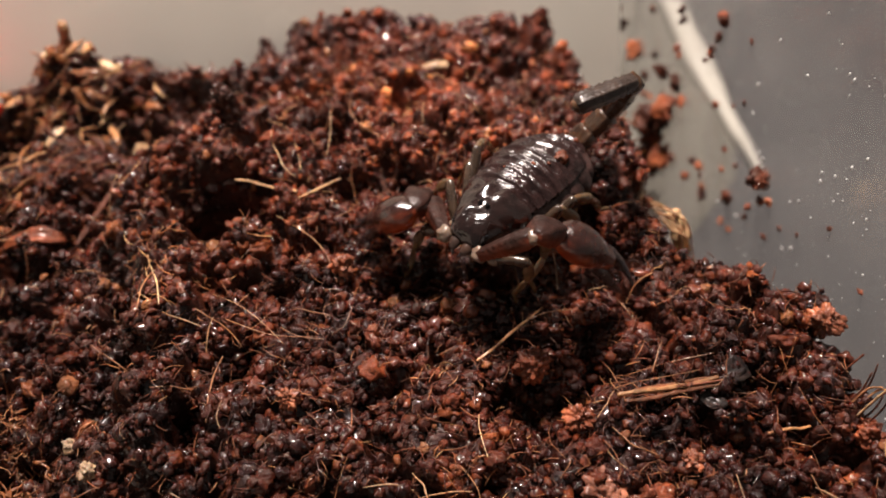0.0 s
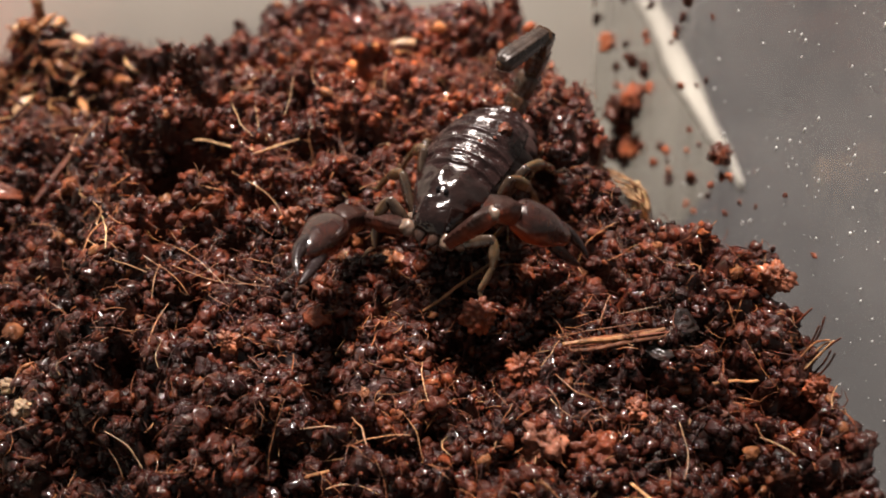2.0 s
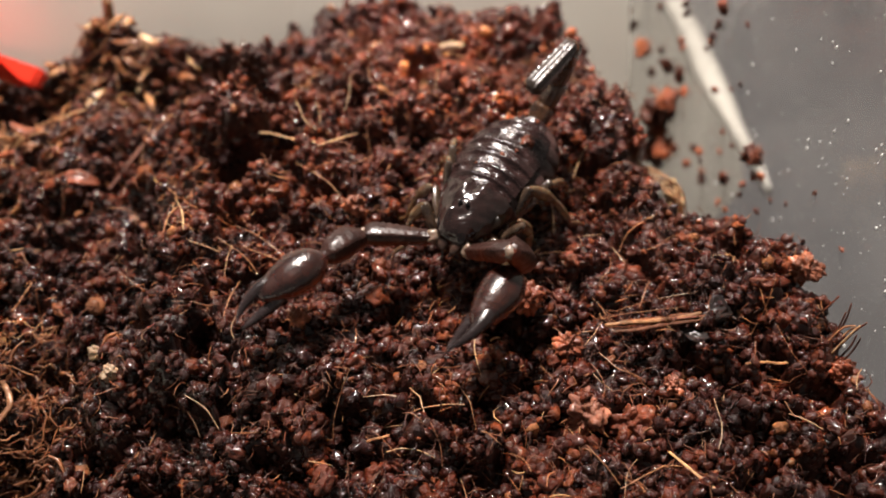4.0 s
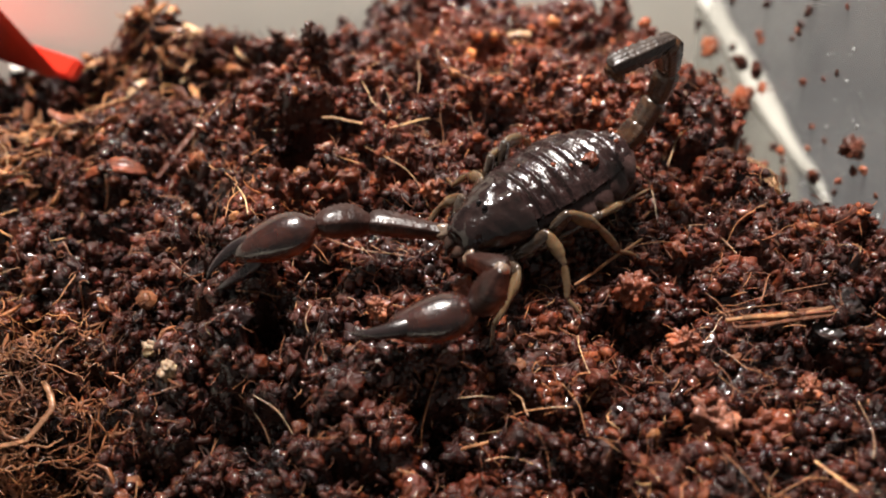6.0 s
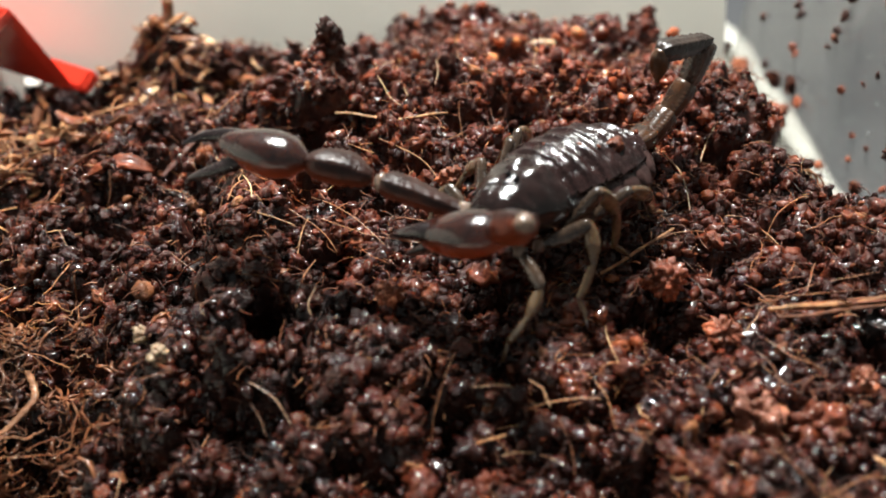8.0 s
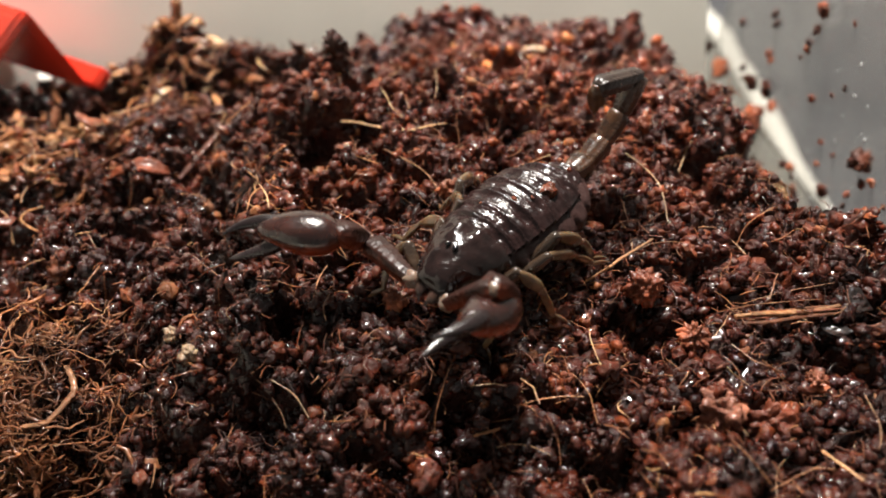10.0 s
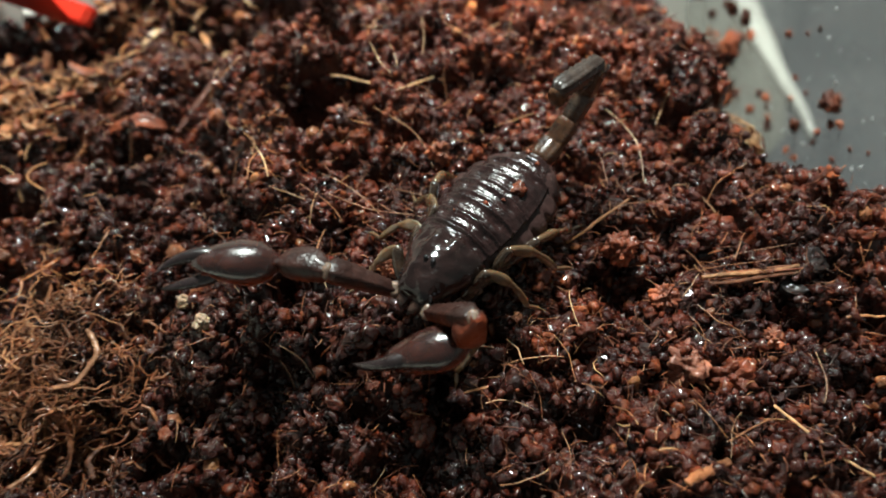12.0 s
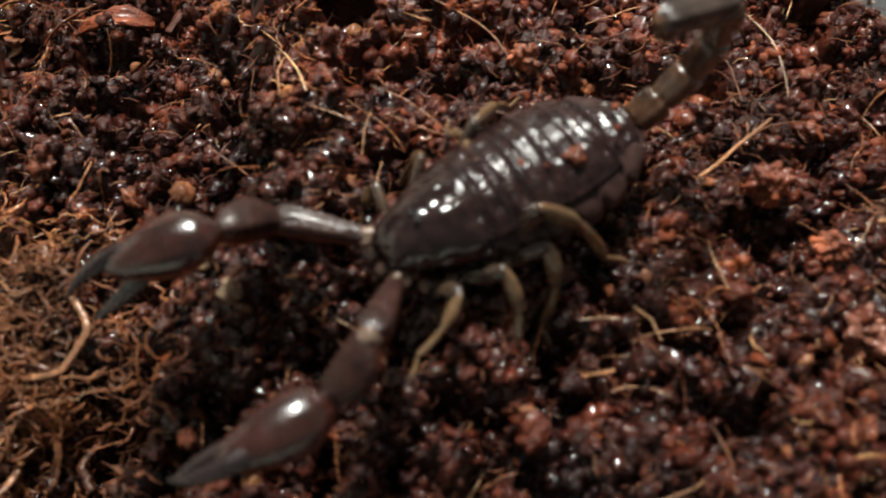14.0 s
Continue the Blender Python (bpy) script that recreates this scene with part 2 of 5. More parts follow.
def turns(n, rng):
    q = rng.normal(size=(n, 4))
    q /= np.linalg.norm(q, axis=1)[:, None]
    w, x, y, z = q.T
    return np.stack([1 - 2 * (y * y + z * z), 2 * (x * y - z * w), 2 * (x * z + y * w), 2 * (x * y + z * w), 1 - 2 * (x * x + z * z), 2 * (y * z - x * w),
                     2 * (x * z - y * w), 2 * (y * z + x * w), 1 - 2 * (x * x + y * y)], -1).reshape(n, 3, 3)


def crumbs(name, count, level, low, high, region, sink, seed, mat, flat=0.34):
    rng = np.random.default_rng(seed)
    x0, x1, y0, y1 = region
    x, y = rng.uniform(x0, x1, count), rng.uniform(y0, y1, count)
    keep = (wall_gap(x, y) > 0.8) & (hole(x, y) < 0.35)
    x, y = x[keep], y[keep]
    n = len(x)
    size = low + (high - low) * rng.random(n) ** 2.2
    z = soil_height(x, y) - 0.9 + size * rng.uniform(*sink, n)
    shapes = [ragged(level, k + seed) for k in range(14)]
    kind = rng.integers(0, 14, n)
    base = np.stack([s[0] for s in shapes])[kind]
    stretch = rng.uniform(1 - flat, 1 + flat, (n, 1, 3))
    v = np.einsum("nij,nkj->nki", turns(n, rng), base * stretch) * size[:, None, None]
    v = (v + np.stack([x, y, z], -1)[:, None, :]) * MM
    f = shapes[0][1][None] + (np.arange(n) * len(shapes[0][0]))[:, None, None]
    return mesh_of(name, v.reshape(-1, 3), f.reshape(-1, 3), mat)


NEAR, FAR = (-58, 46, 10, 80), (-84, 30, 80, 114)
for count, level, low, high, region, sink, seed in (
        (12500, 2, 0.32, 0.90, NEAR, (-0.1, 1.3), 11), (5000, 2, 0.14, 0.30, NEAR, (0.4, 2.6), 12), (2100, 3, 0.6, 1.30, NEAR, (0.0, 0.9), 17), (4200, 2, 0.35, 1.1, FAR, (-0.1, 1.1), 13),
        (5000, 1, 0.18, 0.45, FAR, (0.3, 2.2), 16), (2600, 2, 0.3, 0.95, (-84, -58, 15, 80), (0.0, 1.1), 14), (2200, 2, 0.3, 0.95, (-58, 46, -8, 10), (0.0, 1.1), 15)):
    tagged(part("soil_crumbs", crumbs("soil_crumbs", count, level, low, high, region, sink, seed, soil_mat), soil), kind="stuff")


def soil_threads(count, seed):
    """Short hair-like coir threads that stick out of the soil."""
    rng = np.random.default_rng(seed)
    x, y = rng.uniform(-60, 44, count), rng.uniform(12, 105, count)
    n, a, e = rng.uniform(0.8, 3.4, count), rng.uniform(0, 6.28, count), rng.normal(0.1, 0.35, count)
    r = rng.uniform(0.035, 0.09, count)
    mid = np.stack([x, y, soil_height(x, y) + rng.uniform(-0.2, 0.5, count)], -1)
    d = np.stack([np.cos(a) * np.cos(e), np.sin(a) * np.cos(e), np.sin(e)], -1)
    bend = np.cross(d, (0, 0, 1)) * rng.normal(0, 0.25, count)[:, None] * n[:, None] + np.array([0, 0, 0.25])
    side = np.cross(d, (0.1, 0.2, 1.0))
    side /= np.linalg.norm(side, axis=1)[:, None]
    up = np.cross(side, d)
    verts = []
    for s, w in ((-0.5, 0.6), (-0.17, 1.0), (0.17, 1.0), (0.5, 0.4)):
        c = mid + d * (n * s)[:, None] + bend * (0.5 - 2 * s * s)
        for k in range(3):
            b = 2.094 * k
            verts.append(c + (side * math.cos(b) + up * math.sin(b)) * (r * w)[:, None])
    v = np.stack(verts, 1)
    f = np.array([(3 * i + k, 3 * i + (k + 1) % 3, 3 * i + 3 + (k + 1) % 3, 3 * i + 3 + k) for i in range(3) for k in range(3)])
    f = f[None] + (np.arange(count) * 12)[:, None, None]
    return mesh_of("soil_threads", v.reshape(-1, 3) * MM, f.reshape(-1, 4), thread_mat)


tagged(part("soil_threads", soil_threads(6500, 31), soil), kind="stuff")

# ---- the plastic box, and what lies round it ----
BOX = pose(0.0425, 0.075, 0, 0, 0, 11.3)
plastic_box = tagged(new("plastic_box"), "milky clear plastic box with dirt stuck to its walls", "box", kind="structure")
plastic_box.matrix_world = BOX
part("wall_right", box_mesh("wall_right", (0, -0.115, -0.06), (0.0015, 0.0505, 0.05), clear_mat), plastic_box, "clear plastic wall dotted with condensation").visible_shadow = False
wall_back = part("wall_back", box_mesh("wall_back", (-0.16, 0, 0), (-0.002, 0.0015, 0.12), cream_mat), plastic_box, "milky plastic wall that leans outwards")
wall_back.matrix_local = pose(0, 0.031, -0.06, -26)
part("wall_left", box_mesh("wall_left", (-0.1615, -0.115, -0.06), (-0.16, 0.0505, 0.05), cream_mat), plastic_box, "milky plastic wall")
part("wall_front", box_mesh("wall_front", (-0.16, -0.115, -0.06), (0, -0.1135, 0.0), cream_mat), plastic_box, "milky plastic wall")
part("floor", box_mesh("floor", (-0.1615, -0.115, -0.0615), (0.0015, 0.0505, -0.06), cream_mat), plastic_box, "milky plastic floor")

tagged(new("table_top", box_mesh("table_top", (-0.6, -0.5, -0.10), (0.7, 0.8, -0.0745), table_mat, 0.003)), "grey table top under the plastic box", "table", kind="structure")
def fill_mesh():
    """A thin added sheet with one corner cut off."""
    bm = bmesh.new()
    low = [bm.verts.new((x, y, -0.0745)) for x, y in ((-0.30, -0.075), (-0.075, -0.075), (-0.030, -0.012), (-0.010, 0.006), (-0.002, 0.03), (-0.002, 0.33), (-0.30, 0.33))]
    face = bm.faces.new(low)
    up = bmesh.ops.extrude_face_region(bm, geom=[face])["geom"]
    bmesh.ops.translate(bm, vec=(0, 0, 0.0004), verts=[v for v in up if isinstance(v, bmesh.types.BMVert)])
    bmesh.ops.recalc_face_normals(bm, faces=bm.faces[:])
    me = bpy.data.meshes.new("card_sheet")
    bm.to_mesh(me)
    bm.free()
    me.materials.append(sheet_mat)
    return me


# Made-up sheet: stands in for the pale area left of the streak
sheet = tagged(new("card_sheet", fill_mesh()), "grey-cream sheet added for the pale area beside the streak", "card", kind="thing")
sheet.matrix_world = pose(0.0782, 0.131, 0, 0, 0, 10.4)


def strip_mesh():
    """The bright streak, shaped as a crumpled strip that narrows to its near end."""
    verts, quads, n = [], [], 60
    for k in range(n):
        s = k / (n - 1)
        y = 0.003 + 0.33 * s
        w = 0.0036 * (0.25 + 0.75 * ease(0, 0.12, s)) * (1 + 0.7 * value_noise(np.array(s * 45), np.array(2.5)))
        mid = -0.0045 + 0.0016 * value_noise(np.array(s * 30), np.array(7.7)) - 0.001 * (1 - ease(0, 0.2, s))
        top = -0.0712 + 0.0026 * value_noise(np.array(s * 38), np.array(4.1))
        for dx, z in ((-1, -0.0741), (-0.6, top), (0.5, top - 0.0006), (1, -0.0741)):
            verts.append((mid + dx * w, y, z))
        if k:
            quads += [(4 * k - 4 + j, 4 * k - 4 + (j + 1) % 4, 4 * k + (j + 1) % 4, 4 * k + j) for j in range(4)]
    return mesh_of("white_strip", verts, quads, edge_mat)


# No real strip: added to stand in for a bright streak of light
strip = tagged(new("white_strip", strip_mesh()), "white crumpled strip added for the bright streak behind the wall", "strip")
strip.matrix_world = pose(0.0782, 0.131, 0, 0, 0, 10.4)

# ---- the scorpion; its own millimetres: x ahead, y to its left, z up, the middle of its body at 0 ----
def chitin_look(dark, pale, wet=(0.14, 0.34), under=None, split=0.0, scatter=0.0, grain=2600, relief=0.00006, gloss=0.5, coat=0.0):
    def build(tree, bsdf):
        tone = ramp(tree, noise_tex(tree, 700, 3), [(0.3, dark), (0.72, pale)])
        if under:
            sep = tree.nodes.new("ShaderNodeSeparateXYZ")
            tree.links.new(coords(tree), sep.inputs[0])
            wob = tree.nodes.new("ShaderNodeMath")
            wob.operation = "MULTIPLY_ADD"
            wob.inputs[1].default_value, wob.inputs[2].default_value = 0.0016, split * MM - 0.0004
            tree.links.new(noise_tex(tree, 400, 2), wob.inputs[0])
            band = node(tree, "ShaderNodeMapRange")
            tree.links.new(sep.outputs["Z"], band.inputs["Value"])
            tree.links.new(wob.outputs[0], band.inputs["From Max"])
            low = tree.nodes.new("ShaderNodeMath")
            low.operation = "SUBTRACT"
            low.inputs[1].default_value = 0.0021
            tree.links.new(wob.outputs[0], low.inputs[0])
            tree.links.new(low.outputs[0], band.inputs["From Min"])
            tone = mixed(tree, under, tone, band.outputs["Result"])
        tree.links.new(tone, bsdf.inputs["Base Color"])
        tree.links.new(spread(tree, noise_tex(tree, 500, 3), *wet), bsdf.inputs["Roughness"])
        bump(tree, bsdf, noise_tex(tree, grain, 3), relief, 0.8)
        bsdf.inputs["Specular IOR Level"].default_value = gloss
        bsdf.inputs["Coat Weight"].default_value, bsdf.inputs["Coat Roughness"].default_value = coat, 0.09
        if scatter:
            bsdf.inputs["Subsurface Weight"].default_value = scatter
            bsdf.inputs["Subsurface Scale"].default_value = 0.0012
            bsdf.inputs["Subsurface Radius"].default_value = (1.0, 0.35, 0.15)
    return build


back_mat = material("dark_back_plate", chitin_look((0.0078, 0.0038, 0.0036), (0.027, 0.0122, 0.0112), (0.17, 0.36), grain=1500, relief=0.00016, gloss=0.36, coat=0.2))
shield_mat = material("dark_head_shield", chitin_look((0.007, 0.0038, 0.0035), (0.021, 0.0105, 0.0092), (0.10, 0.26), grain=1300, relief=0.0001, gloss=0.36, coat=0.6))
side_mat = material("soft_side_skin", chitin_look((0.019, 0.0095, 0.0085), (0.044, 0.0222, 0.0195), (0.24, 0.44), grain=1500, relief=0.00014, gloss=0.28))
claw_mat = material("red_brown_claw", chitin_look((0.014, 0.0052, 0.0042), (0.038, 0.0115, 0.0080), (0.18, 0.32), under=(0.42, 0.062, 0.014), split=0.1, scatter=0.25, gloss=0.4, coat=0.95))
arm_mat = material("brown_arm", chitin_look((0.013, 0.0062, 0.0052), (0.034, 0.0135, 0.0100), (0.26, 0.46), under=(0.25, 0.045, 0.013), split=0.1, grain=1100, relief=0.00025, gloss=0.25, coat=0.12))
finger_mat = material("dark_finger", chitin_look((0.010, 0.0065, 0.0065), (0.022, 0.0135, 0.0135), (0.18, 0.34), gloss=0.5, coat=0.4))
leg_mat = material("tan_leg", chitin_look((0.050, 0.028, 0.014), (0.15, 0.090, 0.043), (0.12, 0.3), grain=900, relief=0.00018, scatter=0.25, coat=0.6))
thigh_mat = material("brown_leg", chitin_look((0.020, 0.013, 0.009), (0.062, 0.038, 0.024), (0.12, 0.3), grain=900, relief=0.00018, coat=0.6))
jaw_mat = material("dark_jaw", chitin_look((0.018, 0.010, 0.008), (0.05, 0.026, 0.018), (0.18, 0.36)))
pale_joint_mat = material("pale_joint_skin", chitin_look((0.11, 0.075, 0.055), (0.22, 0.155, 0.115), (0.2, 0.4), scatter=0.2))
tail_mat = material("brown_tail", chitin_look((0.018, 0.0085, 0.005), (0.070, 0.030, 0.0125), (0.16, 0.34), scatter=0.15, coat=0.5))
sting_mat = material("dark_tail", chitin_look((0.016, 0.011, 0.0095), (0.042, 0.027, 0.02), (0.22, 0.42), grain=1800, relief=0.00014, gloss=0.4, coat=0.25))
bulb_mat = material("amber_sting", chitin_look((0.04, 0.018, 0.009), (0.10, 0.046, 0.019), (0.12, 0.3), scatter=0.2))
eye_mat = material("black_eye", chitin_look((0.004, 0.004, 0.005), (0.006, 0.006, 0.007), (0.05, 0.08)))


def smooth_rows(stations, m):
    """Rows between the stations, eased, m of them."""
    st = np.array(stations, float)
    u = np.linspace(0, len(st) - 1, m)
    i = np.clip(u.astype(int), 0, len(st) - 2)
    f = (u - i)[:, None]
    p0, p1, p2, p3 = st[np.clip(i - 1, 0, None)], st[i], st[i + 1], st[np.clip(i + 2, None, len(st) - 1)]
    return 0.5 * (2 * p1 + (p2 - p0) * f + (2 * p0 - 5 * p1 + 4 * p2 - p3) * f**2 + (3 * p1 - p0 - 3 * p2 + p3) * f**3)


def loft(name, stations, mat, rings=18, around=20, keels=0.0, beads=0.0):
    """A closed tube along x. Stations: x, y, z of the middle, half width, height above, depth below."""
    rows = smooth_rows(stations, rings)
    a = np.linspace(0, 2 * math.pi, around, endpoint=False)
    ca, sa = np.cos(a), np.sin(a)
    verts = []
    for k, (x, y, z, w, up, down) in enumerate(rows):
        r = 1.0
        if keels:
            r = 1 + keels * np.maximum(0, np.cos(4 * (a - math.pi / 4))) ** 3 * (1 + beads * math.cos(k * 2.4))
        verts.append(np.stack([np.full(around, x), y + np.maximum(w, 0.01) * ca * r, z + np.where(sa > 0, max(up, 0.01), max(down, 0.01)) * sa * r], -1))
    verts = np.concatenate(verts + [[rows[0][:3]], [rows[-1][:3]]])
    tris = []
    for k in range(rings - 1):
        for j in range(around):
            p, q = k * around + j, k * around + (j + 1) % around
            tris += [(p, q, q + around), (p, q + around, p + around)]
    n = rings * around
    for j in range(around):
        tris += [(n, (j + 1) % around, j), (n + 1, n - around + j, n - around + (j + 1) % around)]
    flip = rows[-1][0] > rows[0][0]
    tris = [(c, b, a_) for a_, b, c in tris] if not flip else tris
    return mesh_of(name, verts * MM, tris, mat)


def ball(name, centre, radii, mat, seed=0, amount=0.0, level=3):
    v, f = lumpy(level, seed, amount) if amount else ico(level)
    return mesh_of(name, (v * radii + centre) * MM, f, mat)


def back_plate(name, x0, x1, w0, w1, top0, top1, mat, seed):
    """One arched plate of the back: a raised hind rim, a low front, thick edges."""
    nx, ny = 22, 40
    outer = []
    for i in range(nx):
        s = i / (nx - 1)
        x = x0 + (x1 - x0) * s
        w, top = w0 + (w1 - w0) * s, top0 + (top1 - top0) * s
        lift = -0.62 * (1 - s) ** 2 + 0.34 * math.exp(-((s - 0.89) / 0.07) ** 2) - 0.30 * max(0, s - 0.93) / 0.07 + 0.10 * math.exp(-((s - 0.45) / 0.08) ** 2)
        for j in range(ny):
            u = j / (ny - 1)
            a = math.radians(35 + 110 * u)
            c = math.cos(a)
            dent = -0.24 * math.exp(-((abs(c) - 0.42) / 0.12) ** 2 - ((s - 0.62) / 0.16) ** 2)
            bead = 0.16 * math.exp(-(min(u, 1 - u) / 0.035) ** 2)
            wave = 0.16 * noise.noise(Vector((c * 3.1, seed, 1.7)))
            rough = 0.12 * noise.noise(Vector((x * 1.6 + seed, c * 6, seed))) + 0.16 * noise.noise(Vector((x * 3.4 + seed, c * 2.2, seed))) + 0.05 * noise.noise(Vector((x * 6 + seed, c * 14, seed)))
            e = 0.85
            outer.append((x + wave * s, w * math.copysign(abs(c) ** e, c), -0.9 + (top + 0.9) * math.sin(a) ** 0.95 + lift * math.sin(a) + dent + bead + rough))
    outer = np.array(outer)
    inner = outer * (1, 0.94, 1) - (0, 0, 0.35)
    n = nx * ny
    tris = []
    idx = np.arange(n).reshape(nx, ny)
    for i in range(nx - 1):
        for j in range(ny - 1):
            a, b, c, d = idx[i, j], idx[i, j + 1], idx[i + 1, j + 1], idx[i + 1, j]
            tris += [(a, b, c), (a, c, d), (n + c, n + b, n + a), (n + d, n + c, n + a)]
    rim = list(idx[0, :]) + list(idx[1:, -1]) + list(idx[-1, -2::-1]) + list(idx[-2:0:-1, 0])
    for a, b in zip(rim, rim[1:] + rim[:1]):
        tris += [(b, a, n + a), (b, n + a, n + b)]
    return mesh_of(name, np.concatenate([outer, inner]) * MM, tris, mat)


scorpion = tagged(new("scorpion"), "glossy black-brown scorpion with red-brown claws on damp soil", "scorpion")

# head shield with its eyes and jaws
def head_shield():
    st = [(4.4, 0, 0, 4.3, 3.1, 2.2), (5.6, 0, 0, 4.0, 3.15, 2.2), (7.2, 0, 0, 3.4, 2.95, 2.1), (8.8, 0, 0, 2.75, 2.4, 1.9), (10.1, 0, 0, 2.2, 1.75, 1.6),
          (10.9, 0, 0, 1.75, 1.1, 1.2), (11.3, 0, 0, 1.1, 0.4, 0.6)]
    me = loft("head_shield", st, shield_mat, 34, 48)
    for v in me.vertices:
        x, y, z = (c / MM for c in v.co)
        if z > 0:
            groove = -0.42 * math.exp(-(y / 0.35) ** 2) * ease(7.0, 5.0, x) - 0.22 * math.exp(-(y / 0.5) ** 2) * ease(10.2, 11.5, x)
            mound = 0.22 * math.exp(-(y / 0.55) ** 2 - ((x - 8.2) / 0.7) ** 2)
            side = -0.34 * math.exp(-((abs(y) - 1.9) / 0.35) ** 2) * ease(7.2, 5.6, x)
            rough = 0.22 * noise.noise(Vector((x * 1.1, y * 1.1, 3))) + 0.10 * noise.noise(Vector((x * 3.5, y * 3.5, 9)))
            lobe = 0.5 * math.exp(-((abs(y) - 1.1) / 0.6) ** 2 - ((x - 5.8) / 1.4) ** 2) + 0.25 * math.exp(-((abs(y) - 1.3) / 0.5) ** 2 - ((x - 9.4) / 0.9) ** 2)
            v.co.z = (z + groove + mound + side + lobe + rough) * MM
            v.co.x = (x - 0.5 * math.exp(-(y / 0.7) ** 2) * ease(11.0, 11.7, x)) * MM
    return me


shield = part("head_shield", head_shield(), scorpion, "dark glossy head shield with a middle groove")
for y in (-0.42, 0.42):
    part("eye", ball("eye", (8.25, y, 2.85), (0.3, 0.26, 0.24), eye_mat), shield, "small black eye")
for y in (-2.35, 2.35):
    for k in range(3):
        part("eye", ball("eye", (10.5 - 0.45 * k, 0.80 * y + (0.14 * k if y > 0 else -0.14 * k), 0.85), (0.16, 0.14, 0.14), eye_mat), shield, "small black eye")
for y in (-0.95, 0.95):
    jaw = part("jaw", loft("jaw", [(9.8, y * 0.8, -0.6, 0.6, 0.6, 0.6), (11.0, y * 0.8, -0.7, 0.68, 0.6, 0.6), (11.7, y * 0.75, -0.95, 0.48, 0.42, 0.45), (12.0, y * 0.6, -1.2, 0.2, 0.2, 0.2)], jaw_mat), scorpion, "small dark brown jaw")
    part("jaw_tip", loft("jaw_tip", [(11.6, y * 0.7, -1.0, 0.26, 0.22, 0.22), (12.0, y * 0.5, -1.4, 0.18, 0.14, 0.14), (12.1, y * 0.3, -1.75, 0.04, 0.04, 0.04)], finger_mat, 8, 10), jaw, "dark jaw tip")

# seven back plates, the soft sides and belly below them
X_PLATES = [5.0, 3.6, 1.9, -0.2, -2.6, -5.2, -7.9, -10.9]
W_PLATES = [4.25, 4.6, 4.9, 5.1, 5.15, 4.95, 4.2, 2.5]
for k in range(7):
    part("back_plate", back_plate("back_plate", X_PLATES[k] + 0.5, X_PLATES[k + 1], W_PLATES[k], W_PLATES[k + 1], (3.05, 3.25, 3.45, 3.55, 3.55, 3.35, 2.8)[k],
                                  (3.25, 3.45, 3.55, 3.55, 3.35, 2.8, 1.5)[k], back_mat, k * 5.1), scorpion)


def belly():
    st = [(6.5, 0, -0.6, 2.6, 1.2, 1.7), (4.0, 0, -0.5, 4.5, 2.0, 2.1), (1.0, 0, -0.5, 5.3, 2.35, 2.5), (-2.5, 0, -0.5, 5.7, 2.45, 2.7), (-6.0, 0, -0.5, 5.4, 2.35, 2.6),
          (-9.0, 0, -0.3, 4.3, 1.95, 2.1), (-11.2, 0, 0, 2.3, 1.1, 1.3), (-11.9, 0, 0, 1.2, 0.7, 0.8)]
    me = loft("belly", st, side_mat, 90, 44)
    for v in me.vertices:
        x, y, z = (c / MM for c in v.co)
        fold = 0.0
        for xp in X_PLATES[1:7]:
            fold -= 1.0 * math.exp(-((x - xp - 0.25 * z) / 0.3) ** 2)
        bulge = 1.01 + 0.11 * fold + 0.03 * noise.noise(Vector((x * 0.9, y, z)))
        if z > -0.5:
            up = float(np.interp(x, [-11.9, -11.2, -9.0, -6.0, 4.0, 6.5], [0.7, 1.1, 1.9, 2.3, 2.2, 1.2]))
            z = -0.5 + up * min(1.0, (z + 0.5) / up) ** 0.8
        v.co.y, v.co.z = y * bulge * MM, (z + 0.12 * noise.noise(Vector((x, y * 1.2, 7)))) * MM
    return me


part("belly", belly(), scorpion, "soft grey-brown folded sides")
part("soil_crumb", ball("soil_crumb", (-4.3, 1.9, 3.1), (0.8, 0.7, 0.6), clump_mat, 4, 0.6), scorpion, "orange crumb of soil stuck to the back")
for x, y, s in ((-0.4, 0.5, 0.28), (-1.9, 1.6, 0.2), (-9.9, -0.5, 0.3), (2.2, -1.5, 0.16), (-8.6, 1.4, 0.22)):
    part("soil_crumb", ball("soil_crumb", (x, y, 3.5 - 0.035 * y * y - (0.95 if x < -9 else 0.4 if x < -8 else 0)), (s, s, s), clump_mat, int(x * 10) + 40, 0.6, 2), scorpion)


